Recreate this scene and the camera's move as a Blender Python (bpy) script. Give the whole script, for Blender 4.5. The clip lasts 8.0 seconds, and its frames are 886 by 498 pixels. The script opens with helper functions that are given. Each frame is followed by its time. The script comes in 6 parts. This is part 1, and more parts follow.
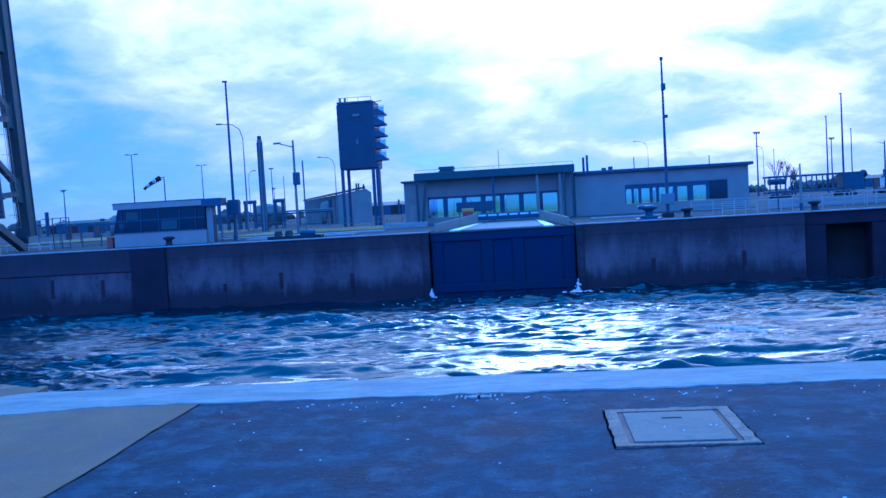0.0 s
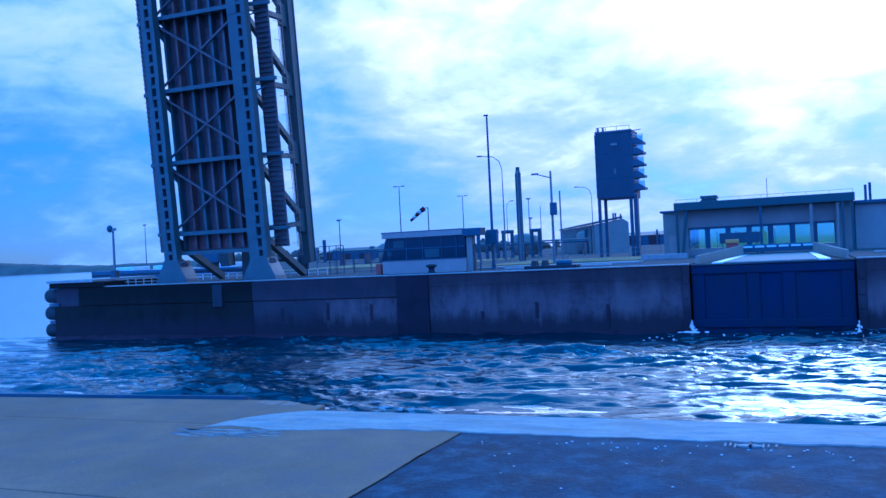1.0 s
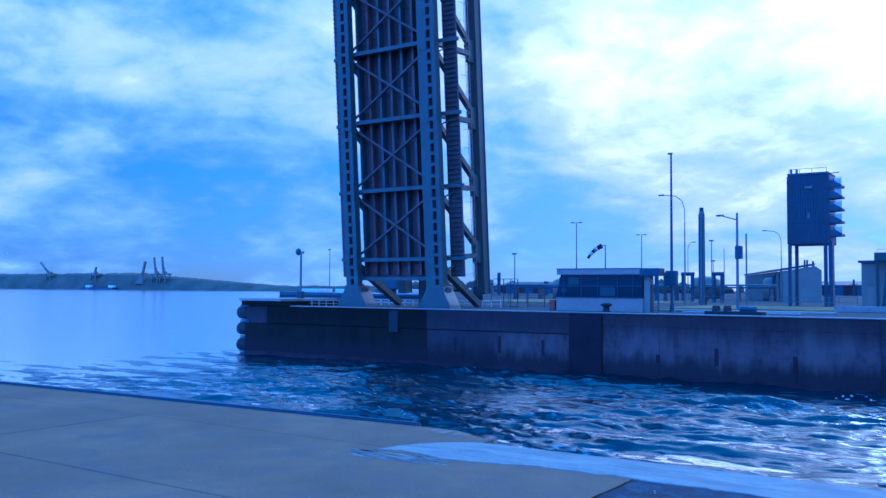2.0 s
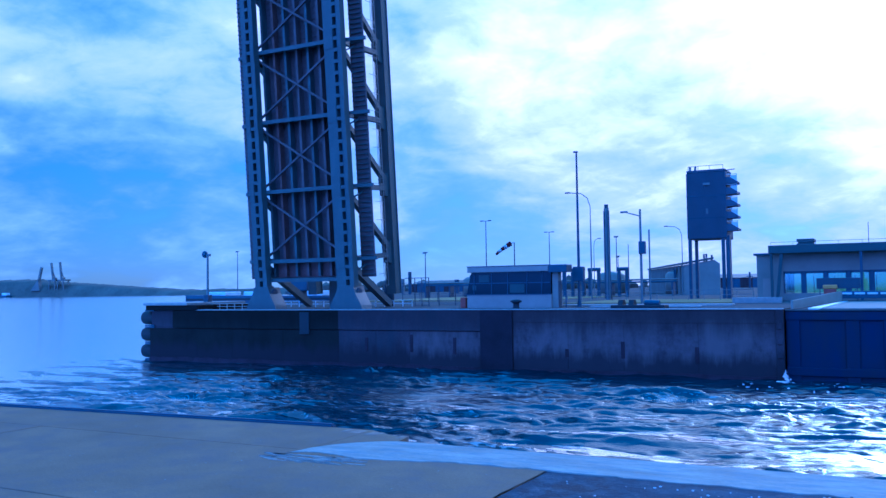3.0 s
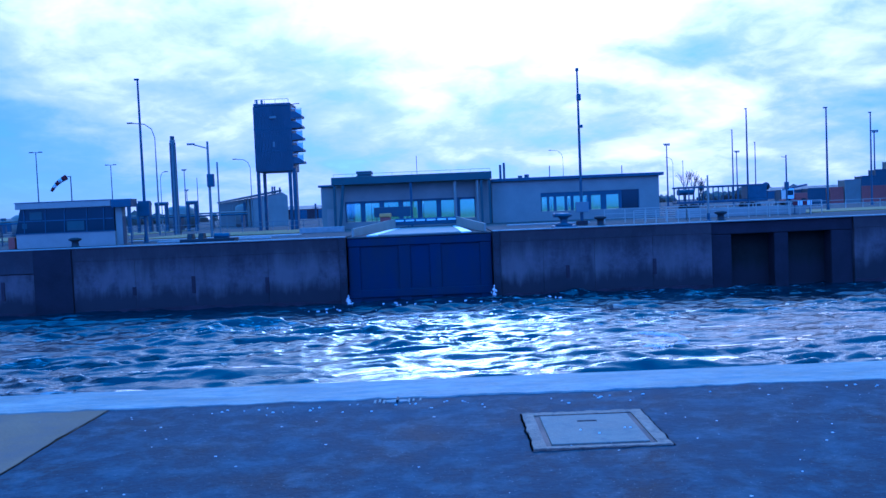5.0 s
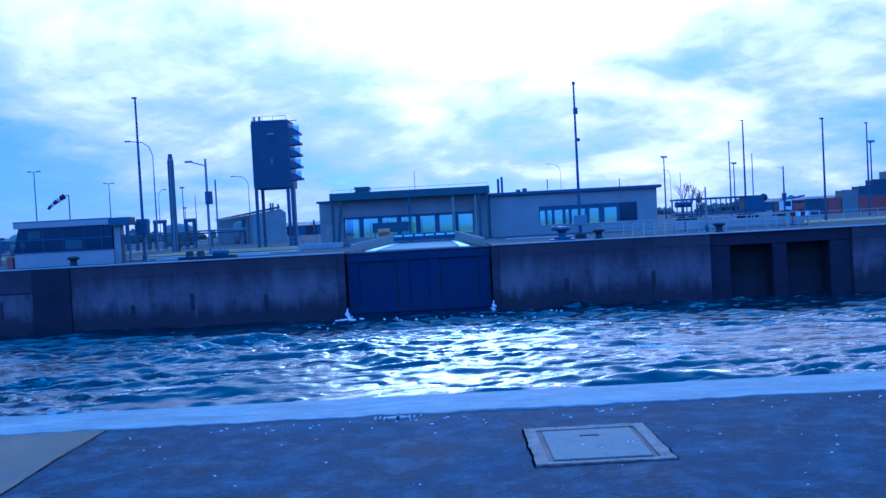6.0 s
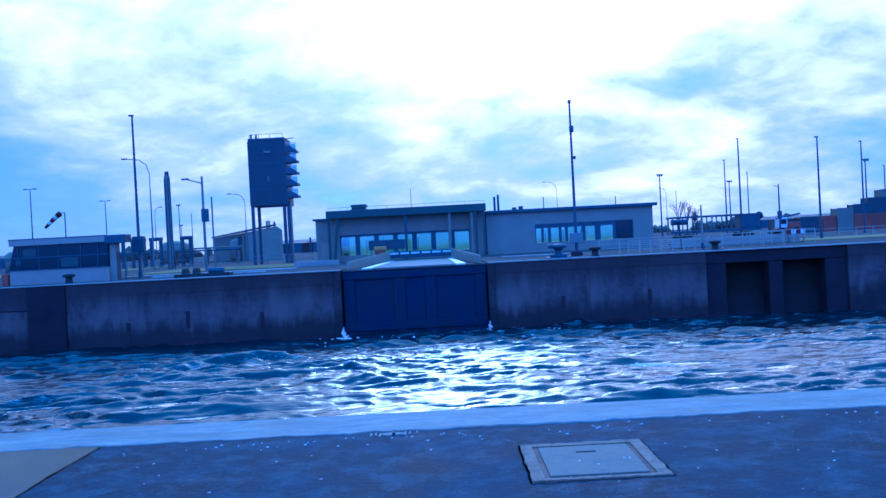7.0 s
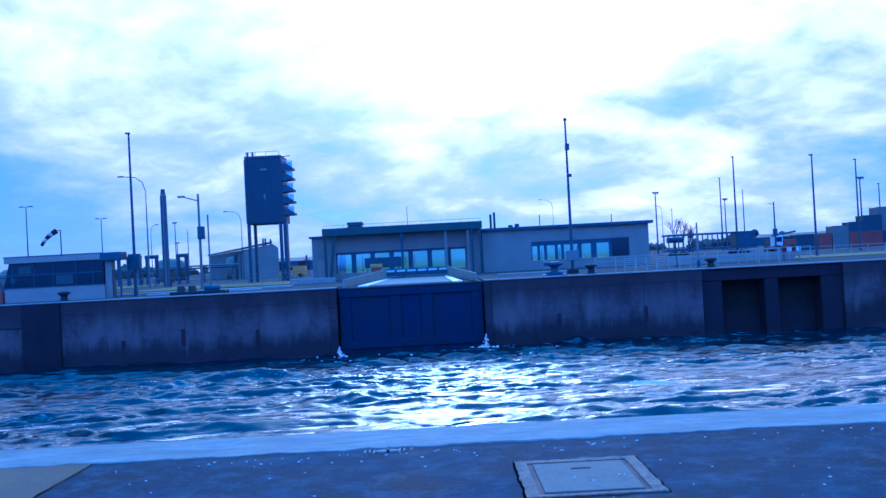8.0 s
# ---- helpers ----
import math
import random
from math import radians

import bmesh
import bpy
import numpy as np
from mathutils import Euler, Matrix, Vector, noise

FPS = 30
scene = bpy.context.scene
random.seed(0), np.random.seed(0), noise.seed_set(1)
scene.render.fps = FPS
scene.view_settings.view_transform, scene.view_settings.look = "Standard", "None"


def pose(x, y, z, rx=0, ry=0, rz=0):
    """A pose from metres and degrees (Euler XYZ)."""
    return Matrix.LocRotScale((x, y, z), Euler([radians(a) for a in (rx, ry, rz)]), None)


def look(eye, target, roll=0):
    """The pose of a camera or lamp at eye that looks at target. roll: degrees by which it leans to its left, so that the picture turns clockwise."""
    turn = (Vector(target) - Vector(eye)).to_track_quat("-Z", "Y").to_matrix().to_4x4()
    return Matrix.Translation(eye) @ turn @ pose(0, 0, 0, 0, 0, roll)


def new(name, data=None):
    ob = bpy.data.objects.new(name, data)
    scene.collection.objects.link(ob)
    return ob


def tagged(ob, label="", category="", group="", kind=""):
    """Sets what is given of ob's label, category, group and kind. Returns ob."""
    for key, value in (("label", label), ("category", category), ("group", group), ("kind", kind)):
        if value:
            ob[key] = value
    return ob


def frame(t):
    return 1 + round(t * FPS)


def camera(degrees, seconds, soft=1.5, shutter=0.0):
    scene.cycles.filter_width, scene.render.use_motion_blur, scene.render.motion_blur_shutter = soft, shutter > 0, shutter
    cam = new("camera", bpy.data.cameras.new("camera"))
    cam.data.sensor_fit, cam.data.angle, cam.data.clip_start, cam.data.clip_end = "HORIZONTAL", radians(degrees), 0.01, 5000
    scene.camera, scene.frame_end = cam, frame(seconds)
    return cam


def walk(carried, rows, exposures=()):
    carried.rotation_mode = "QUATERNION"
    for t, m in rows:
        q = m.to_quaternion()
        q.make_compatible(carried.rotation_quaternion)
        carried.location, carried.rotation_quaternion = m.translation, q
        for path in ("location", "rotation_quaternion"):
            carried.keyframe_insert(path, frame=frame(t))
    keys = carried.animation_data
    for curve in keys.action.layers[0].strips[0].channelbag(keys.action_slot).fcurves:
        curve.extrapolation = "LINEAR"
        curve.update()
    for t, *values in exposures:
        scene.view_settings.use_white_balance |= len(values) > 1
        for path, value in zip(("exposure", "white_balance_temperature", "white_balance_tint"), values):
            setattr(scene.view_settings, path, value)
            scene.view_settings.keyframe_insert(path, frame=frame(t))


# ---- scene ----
# camera: a hand-held pan from one standing place on the quay; yaw to the left, pitch, roll, eye
PATH = [
    (0.00, 5.86, -2.69, -3.29, 0.052, -0.020, 1.688),
    (0.50, 13.25, -1.98, -3.21, -0.016, 0.011, 1.726),
    (1.00, 22.32, 0.12, -2.79, -0.014, 0.013, 1.736),
    (1.50, 29.68, 3.39, -0.95, -0.019, 0.013, 1.749),
    (1.70, 31.63, 2.39, -0.17, -0.031, 0.002, 1.752),
    (2.25, 34.40, 2.95, 0.35, -0.045, -0.012, 1.735),
    (2.80, 31.59, 3.56, -0.19, -0.048, -0.022, 1.722),
    (3.00, 27.81, 2.54, -0.85, -0.050, -0.020, 1.734),
    (3.50, 15.03, 0.05, -0.92, -0.036, -0.024, 1.717),
    (4.00, 5.41, -2.01, -1.30, -0.017, -0.027, 1.697),
    (4.50, 0.96, -2.76, -1.84, 0.012, -0.017, 1.695),
    (4.70, 0.62, -2.73, -2.11, 0.017, -0.017, 1.681),
    (5.80, 0.33, -1.88, -2.94, 0.027, 0.001, 1.675),
    (6.00, 0.28, -1.64, -3.03, 0.018, 0.019, 1.676),
    (6.50, 0.13, -1.08, -3.02, 0.020, 0.022, 1.668),
    (7.00, -0.02, -0.49, -2.99, 0.020, 0.019, 1.658),
    (7.50, -0.17, 0.09, -2.97, 0.030, 0.021, 1.649),
    (8.00, -0.32, 0.66, -2.99, 0.035, 0.025, 1.639),
]


def eye_pose(yaw, pitch, roll, x, y, z):
    return pose(x, y, z, 90 + pitch, 0, yaw) @ pose(0, 0, 0, 0, 0, roll)


cam = camera(53.66, 8.0, soft=1.5)
walk(cam, [(t, eye_pose(*r)) for t, *r in PATH], exposures=[(0.0, 0.46, 3050, 25), (4.5, 0.46, 3050, 25), (6.0, 0.40, 3050, 25), (8.0, 0.38, 3050, 25)])

# ---- light: thin broken cloud with the sun behind it, ahead of the camera ----
SUN_AZ, SUN_EL = radians(1.0), radians(24.0)
SUN_DIR = Vector((math.sin(SUN_AZ) * math.cos(SUN_EL), math.cos(SUN_AZ) * math.cos(SUN_EL), math.sin(SUN_EL)))


def link(nt, a, b):
    nt.links.new(a, b)


def math_node(nt, op, a, b=None, clamp=False):
    n = nt.nodes.new("ShaderNodeMath")
    n.operation, n.use_clamp = op, clamp
    for i, v in enumerate((a, b)):
        if v is None:
            continue
        if isinstance(v, (int, float)):
            n.inputs[i].default_value = v
        else:
            link(nt, v, n.inputs[i])
    return n.outputs[0]


def ramp_node(nt, fac, stops):
    n = nt.nodes.new("ShaderNodeValToRGB")
    els = n.color_ramp.elements
    while len(els) < len(stops):
        els.new(0.5)
    for e, (p, c) in zip(els, stops):
        e.position = p
        e.color = (*c, 1) if isinstance(c, (tuple, list)) else (c, c, c, 1)
    link(nt, fac, n.inputs[0])
    return n.outputs[0]


def mix_node(nt, fac, a, b, mode="MIX"):
    n = nt.nodes.new("ShaderNodeMix")
    n.data_type, n.blend_type = "RGBA", mode
    for i, v in ((0, fac), (6, a), (7, b)):
        if isinstance(v, (int, float)):
            n.inputs[i].default_value = v
        elif isinstance(v, (tuple, list)):
            n.inputs[i].default_value = (*v[:3], 1)
        else:
            link(nt, v, n.inputs[i])
    return n.outputs[2]


def noise_node(nt, vec, scale, detail=4.0, rough=0.55, distort=0.0):
    n = nt.nodes.new("ShaderNodeTexNoise")
    n.inputs["Scale"].default_value = scale
    n.inputs["Detail"].default_value = detail
    n.inputs["Roughness"].default_value = rough
    n.inputs["Distortion"].default_value = distort
    link(nt, vec, n.inputs["Vector"])
    return n.outputs[0]


def build_world():
    world = bpy.data.worlds.new("sky")
    scene.world = world
    world.use_nodes = True
    nt = world.node_tree
    nt.nodes.clear()
    out = nt.nodes.new("ShaderNodeOutputWorld")
    co = nt.nodes.new("ShaderNodeTexCoord")
    sky = nt.nodes.new("ShaderNodeTexSky")
    sky.sky_type, sky.sun_disc = "NISHITA", False
    sky.sun_elevation, sky.sun_rotation = SUN_EL, SUN_AZ
    sky.air_density, sky.dust_density, sky.ozone_density = 1.0, 0.3, 1.8
    dirn = co.outputs["Generated"]
    sep = nt.nodes.new("ShaderNodeSeparateXYZ")
    link(nt, dirn, sep.inputs[0])
    up = math_node(nt, "MAXIMUM", sep.outputs[2], 0.0)
    den = math_node(nt, "ADD", up, 0.32)
    comb = nt.nodes.new("ShaderNodeCombineXYZ")
    comb.inputs[2].default_value = 9.1
    link(nt, math_node(nt, "DIVIDE", sep.outputs[0], den), comb.inputs[0])
    link(nt, math_node(nt, "DIVIDE", sep.outputs[1], den), comb.inputs[1])
    # nearness to the sun
    dot = nt.nodes.new("ShaderNodeVectorMath")
    dot.operation = "DOT_PRODUCT"
    link(nt, dirn, dot.inputs[0])
    dot.inputs[1].default_value = SUN_DIR
    near = math_node(nt, "MAXIMUM", dot.outputs["Value"], 0.0)
    wide = math_node(nt, "POWER", near, 15.0)
    broad = math_node(nt, "POWER", near, 6.0)
    tight = math_node(nt, "POWER", near, 60.0)
    glow = math_node(nt, "ADD", math_node(nt, "MULTIPLY", wide, 0.40), math_node(nt, "MULTIPLY", tight, 1.5))
    shine = math_node(nt, "ADD", math_node(nt, "MULTIPLY", broad, 0.95), math_node(nt, "MULTIPLY", glow, 1.0))
    big = noise_node(nt, comb.outputs[0], 2.2, 7.0, 0.50, 0.5)
    fine = noise_node(nt, comb.outputs[0], 8.0, 8.0, 0.58, 0.3)
    cover = math_node(nt, "ADD", math_node(nt, "MULTIPLY", big, 0.74), math_node(nt, "MULTIPLY", fine, 0.26))
    cover = math_node(nt, "ADD", cover, math_node(nt, "MULTIPLY", broad, 0.17))
    cover = math_node(nt, "ADD", cover, ramp_node(nt, up, [(0.0, 0.0), (0.05, 0.05), (0.20, 0.10)]))
    cover = math_node(nt, "SUBTRACT", cover, 0.10)
    mask = ramp_node(nt, cover, [(0.34, 0.0), (0.44, 0.6), (0.54, 1.0)])
    skyc = mix_node(nt, 1.0, sky.outputs[0], (0.057, 0.0475, 0.0425), "MULTIPLY")
    skyc = mix_node(nt, 1.0, skyc, ramp_node(nt, up, [(0.0, (0.46, 0.60, 0.62)), (0.10, (0.68, 0.77, 0.78)), (0.26, 1.0)]), "MULTIPLY")

    def tinted(fac, rgb):
        n = nt.nodes.new("ShaderNodeCombineColor")
        for i, k in enumerate(rgb):
            link(nt, math_node(nt, "MULTIPLY", fac, k), n.inputs[i])
        return n.outputs[0]

    # cloud brightness: thin layer, brighter towards the sun and thinner in its gaps
    mid = nt.nodes.new("ShaderNodeVectorMath")
    mid.operation = "DOT_PRODUCT"
    link(nt, dirn, mid.inputs[0])
    mid.inputs[1].default_value = Vector((0.16, 1.0, 0.42)).normalized()
    sheet = math_node(nt, "POWER", math_node(nt, "MAXIMUM", mid.outputs["Value"], 0.0), 6.0)
    layer = math_node(nt, "ADD", math_node(nt, "MULTIPLY", big, 0.70), math_node(nt, "MULTIPLY", fine, 0.30))
    bright = math_node(nt, "ADD", math_node(nt, "MULTIPLY", math_node(nt, "SUBTRACT", layer, 0.5), 1.7), math_node(nt, "MULTIPLY", sheet, 0.60))
    bright = math_node(nt, "ADD", bright, ramp_node(nt, up, [(0.03, 0.13), (0.13, 0.19), (0.25, 0.38)]))
    cloud = ramp_node(nt, bright, [(0.0, (0.19, 0.215, 0.17)), (0.30, (0.40, 0.365, 0.24)), (0.55, (0.71, 0.50, 0.27)), (0.80, (1.38, 0.84, 0.38)), (1.0, (2.4, 1.42, 0.64))])
    # brightens the unseen sky behind the camera, to light what faces it
    back = math_node(nt, "MAXIMUM", math_node(nt, "MULTIPLY", dot.outputs["Value"], -1.0), 0.0)
    cloud = mix_node(nt, 1.0, cloud, tinted(back, (0.50, 0.62, 1.0)), "ADD")
    skyc = mix_node(nt, 1.0, skyc, tinted(back, (0.22, 0.29, 0.72)), "ADD")
    # brightens the sky overhead, mostly out of view, for ground and water
    high = math_node(nt, "MULTIPLY", up, up)
    skyc = mix_node(nt, 1.0, skyc, tinted(high, (0.12, 0.34, 0.40)), "ADD")
    cloud = mix_node(nt, 1.0, cloud, tinted(high, (0.14, 0.38, 0.46)), "ADD")
    lit = mix_node(nt, 1.0, cloud, tinted(tight, (1.9, 1.2, 0.42)), "ADD")
    clear = mix_node(nt, 1.0, skyc, tinted(shine, (0.16, 0.11, 0.06)), "ADD")
    col = mix_node(nt, mask, clear, lit)
    # tints the sky bluer with height, above the view, to colour ground and water
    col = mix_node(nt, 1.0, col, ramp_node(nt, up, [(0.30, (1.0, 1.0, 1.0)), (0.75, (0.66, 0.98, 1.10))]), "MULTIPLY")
    bg = nt.nodes.new("ShaderNodeBackground")
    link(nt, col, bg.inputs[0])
    bg.inputs[1].default_value = 1.0
    link(nt, bg.outputs[0], out.inputs[0])


build_world()
sun = new("sun", bpy.data.lights.new("sun", "SUN"))
sun.data.energy, sun.data.angle, sun.data.color = 0.5, radians(11), (1.0, 0.68, 0.38)
sun.matrix_world = look(SUN_DIR * 200, (0, 0, 0))


# ---- materials ----
def surface(name, col, rough=0.8, metal=0.0, var=0.3, scale=0.6, fine=14.0, bump=0.25, streak=0.0, stain=None, island=0.0, spec=0.4, stretch=(1, 1, 1), speckle=0.0, tide=None, runs=0.0):
    """A surface with variation at two scales, optional vertical streaks and stains, and fine relief."""
    m = bpy.data.materials.new(name)
    m.use_nodes = True
    nt = m.node_tree
    b = nt.nodes["Principled BSDF"]
    co = nt.nodes.new("ShaderNodeTexCoord")
    mp = nt.nodes.new("ShaderNodeMapping")
    mp.inputs["Scale"].default_value = stretch
    link(nt, co.outputs["Object"], mp.inputs[0])
    v = mp.outputs[0]
    a, f = noise_node(nt, v, scale, 5.0, 0.6, 0.2), noise_node(nt, v, fine, 4.0, 0.65)
    mixed = math_node(nt, "ADD", math_node(nt, "MULTIPLY", a, 0.65), math_node(nt, "MULTIPLY", f, 0.35))
    lo, hi = tuple(c * (1 - var) for c in col), tuple(min(1.0, c * (1 + var)) for c in col)
    c = ramp_node(nt, mixed, [(0.32, lo), (0.68, hi)])
    if streak:
        ms = nt.nodes.new("ShaderNodeMapping")
        ms.inputs["Scale"].default_value = (0.55, 0.55, 0.10)
        link(nt, co.outputs["Object"], ms.inputs[0])
        s = ramp_node(nt, noise_node(nt, ms.outputs[0], 1.4, 6.0, 0.62), [(0.42, 0.0), (0.66, 1.0)])
        c = mix_node(nt, math_node(nt, "MULTIPLY", s, streak), c, stain or tuple(k * 0.35 for k in col))
    elif stain:
        s = ramp_node(nt, noise_node(nt, v, scale * 2.3, 9.0, 0.70, 0.15), [(0.47, 0.0), (0.66, 1.0)])
        c = mix_node(nt, math_node(nt, "MULTIPLY", s, 0.8), c, stain)
    if speckle:
        k = ramp_node(nt, noise_node(nt, v, 55.0, 2.0, 0.5), [(0.68, 0.0), (0.76, 1.0)])
        c = mix_node(nt, math_node(nt, "MULTIPLY", k, speckle), c, (0.5, 0.5, 0.48))
    if tide or runs:
        sp = nt.nodes.new("ShaderNodeSeparateXYZ")
        link(nt, co.outputs["Object"], sp.inputs[0])
        mr = nt.nodes.new("ShaderNodeMapping")
        mr.inputs["Scale"].default_value = (1.0, 1.0, 0.12)
        link(nt, co.outputs["Object"], mr.inputs[0])
        drip = noise_node(nt, mr.outputs[0], 1.1, 6.0, 0.65, 0.3)
        level = math_node(nt, "ADD", sp.outputs[2], math_node(nt, "MULTIPLY", math_node(nt, "SUBTRACT", drip, 0.5), 2.6))
        level = math_node(nt, "ADD", level, math_node(nt, "MULTIPLY", math_node(nt, "SUBTRACT", a, 0.5), 1.2))
    if runs:
        # dirt runs down from the top edge
        r = ramp_node(nt, math_node(nt, "ADD", math_node(nt, "MULTIPLY", level, 0.25), 1.0), [(0.50, 0.0), (0.80, 1.0)])
        c = mix_node(nt, math_node(nt, "MULTIPLY", r, runs), c, tuple(k * 0.30 for k in col))
    if tide:
        # algae up to the ragged high-water line
        r = ramp_node(nt, math_node(nt, "ADD", math_node(nt, "MULTIPLY", level, 0.2), 1.0), [(0.26, 1.0), (0.44, 0.0)])
        c = mix_node(nt, math_node(nt, "MULTIPLY", r, 0.92), c, tide)
    if island:
        info = nt.nodes.new("ShaderNodeObjectInfo")
        c = mix_node(nt, 1.0, c, ramp_node(nt, info.outputs["Random"], [(0.0, 1 - island), (1.0, 1.0)]), "MULTIPLY")
    link(nt, c, b.inputs["Base Color"])
    link(nt, ramp_node(nt, mixed, [(0.3, max(0.05, rough - 0.12)), (0.7, min(1.0, rough + 0.12))]), b.inputs["Roughness"])
    b.inputs["Metallic"].default_value = metal
    b.inputs["Specular IOR Level"].default_value = spec
    if bump:
        bp = nt.nodes.new("ShaderNodeBump")
        bp.inputs["Strength"].default_value = bump
        bp.inputs["Distance"].default_value = 0.02
        link(nt, f, bp.inputs["Height"])
        link(nt, bp.outputs[0], b.inputs["Normal"])
    return m


ASPHALT = surface("asphalt", (0.029, 0.034, 0.047), 0.85, var=0.6, scale=1.3, fine=18, bump=0.6, stain=(0.078, 0.092, 0.112), speckle=0.35, spec=0.15)
CONCRETE = surface("slab_concrete", (0.168, 0.121, 0.066), 0.85, var=0.36, scale=0.7, fine=30, bump=0.45, stain=(0.13, 0.102, 0.080), speckle=0.2, spec=0.2)
PAINT = surface("worn_coping_paint", (0.29, 0.265, 0.215), 0.75, var=0.42, scale=2.2, fine=26, bump=0.5, stain=(0.175, 0.19, 0.205), stretch=(0.5, 1.6, 1.0), spec=0.2)
COPING = surface("pale_concrete", (0.29, 0.27, 0.23), 0.8, var=0.22, scale=1.5, fine=30, bump=0.25, stain=(0.22, 0.22, 0.20))
WALL = surface("lock_wall_concrete", (0.080, 0.062, 0.064), 0.9, var=0.65, scale=0.3, fine=3, bump=0.3, streak=0.8, stain=(0.128, 0.102, 0.095), island=0.06, spec=0.2, tide=(0.026, 0.021, 0.024), runs=0.7)
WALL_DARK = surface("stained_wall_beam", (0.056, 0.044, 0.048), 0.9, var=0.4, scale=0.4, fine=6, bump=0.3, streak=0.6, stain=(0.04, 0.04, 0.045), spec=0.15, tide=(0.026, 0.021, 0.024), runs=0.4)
WALL_BLACK = surface("near_black_wall_concrete", (0.017, 0.016, 0.013), 0.9, var=0.5, scale=0.3, fine=4, bump=0.3, streak=0.5, stain=(0.024, 0.022, 0.02), spec=0.1, tide=(0.026, 0.021, 0.024), runs=0.5)
WET = surface("wet_algae_concrete", (0.035, 0.025, 0.030), 0.85, var=0.5, scale=0.7, fine=8, bump=0.5, spec=0.1)
RUBBER = surface("black_rubber", (0.018, 0.018, 0.02), 0.7, var=0.3, scale=2, fine=20, bump=0.2)
STEEL = surface("blue_grey_painted_steel", (0.090, 0.100, 0.094), 0.55, 0.1, var=0.25, scale=0.8, fine=12, bump=0.12, streak=0.5, stain=(0.066, 0.072, 0.070))
DECK = surface("rusty_brown_deck_plate", (0.105, 0.088, 0.082), 0.75, 0.0, var=0.35, scale=0.6, fine=9, bump=0.3, streak=0.5, stain=(0.075, 0.055, 0.045))
# the same dark colour also stands for shade in the recess and hatch
PILASTER = surface("dark_cladding_and_shade", (0.025, 0.020, 0.025), 0.9, 0.0, var=0.3, scale=0.6, fine=8, bump=0.2, spec=0.1)
# the blue is veiling glare put into the gate's dark base colour
GATE = surface("veil_blue_gate_steel", (0.009, 0.008, 0.036), 0.6, 0.2, var=0.35, scale=0.5, fine=8, bump=0.2, streak=0.5, stain=(0.015, 0.014, 0.014))
RUST = surface("rusted_steel", (0.125, 0.085, 0.070), 0.85, var=0.5, scale=0.8, fine=9, bump=0.3, streak=0.4, stain=(0.05, 0.03, 0.03))
GALV = surface("galvanised_steel", (0.17, 0.175, 0.165), 0.5, 0.3, var=0.2, scale=1.5, fine=20, bump=0.05)
DARKSTEEL = surface("dark_painted_steel", (0.06, 0.07, 0.095), 0.5, 0.2, var=0.3, scale=1.0, fine=14, bump=0.1)
WHITE = surface("weathered_white_paint", (0.66, 0.66, 0.64), 0.55, var=0.15, scale=1.2, fine=18, bump=0.1)
BRICK = surface("grey_brown_panel_wall", (0.215, 0.205, 0.165), 0.85, var=0.18, scale=0.5, fine=10, bump=0.2)
CREAM = surface("cream_render", (0.26, 0.235, 0.19), 0.8, var=0.15, scale=0.8, fine=12, bump=0.15)
ROOF = surface("green_grey_fascia", (0.05, 0.062, 0.06), 0.6, var=0.25, scale=0.7, fine=10, bump=0.1)
# veiling glare is put into the cladding's base colour as blue
CLADDING = surface("veil_blue_corrugated_cladding", (0.075, 0.080, 0.105), 0.6, 0.1, var=0.25, scale=0.5, fine=8, bump=0.1)
GRASS = surface("dry_grass", (0.15, 0.135, 0.04), 0.95, var=0.5, scale=0.4, fine=5, bump=0.5)
EARTH = surface("far_quay_paving", (0.066, 0.064, 0.062), 0.95, spec=0.05, var=0.35, scale=0.12, fine=2.5, bump=0.1, stain=(0.09, 0.09, 0.085))
# distance haze is put into the paler far crane and bank colours
FARSTEEL = surface("hazed_crane_grey", (0.12, 0.115, 0.10), 0.6, var=0.2, scale=0.05, fine=0.5, bump=0)
BANK = surface("far_wooded_bank", (0.085, 0.078, 0.058), 1.0, var=0.5, scale=0.02, fine=0.2, bump=0)
ORANGE = surface("orange_paint", (0.16, 0.055, 0.035), 0.5, var=0.2, scale=0.8, fine=8, bump=0.05)
BLUEPAINT = surface("blue_paint", (0.045, 0.052, 0.065), 0.5, var=0.2, scale=0.8, fine=8, bump=0.05)
YELLOW = surface("yellow_paint", (0.38, 0.26, 0.05), 0.5, var=0.15, scale=1.0, fine=10, bump=0.05)
RED = surface("red_cloth", (0.07, 0.017, 0.02), 0.9, var=0.2, scale=2, fine=20, bump=0.1)
CLOTH = surface("white_cloth", (0.65, 0.64, 0.62), 0.9, var=0.15, scale=2, fine=20, bump=0.1)
LIDSTEEL = surface("grey_hatch_plate", (0.175, 0.155, 0.115), 0.8, 0.0, var=0.28, scale=2.5, fine=40, bump=0.25, stain=(0.115, 0.105, 0.092), speckle=0.35)
MORTAR = surface("mortar_collar", (0.24, 0.180, 0.118), 0.85, var=0.45, scale=4, fine=35, bump=0.6, stain=(0.10, 0.075, 0.062))
FOAM = surface("foam_and_glint_white", (0.88, 0.76, 0.70), 0.7, var=0.1, scale=3, fine=25, bump=0.4)
BARK = surface("bare_twigs", (0.028, 0.036, 0.038), 0.9, var=0.3, scale=3, fine=20, bump=0.2)


def glass(name, col, rough=0.08):
    m = surface(name, col, rough, var=0.1, scale=0.4, fine=3, bump=0.0, spec=0.3)
    return m


DARKGLASS = glass("dark_window_glass", (0.012, 0.016, 0.022))


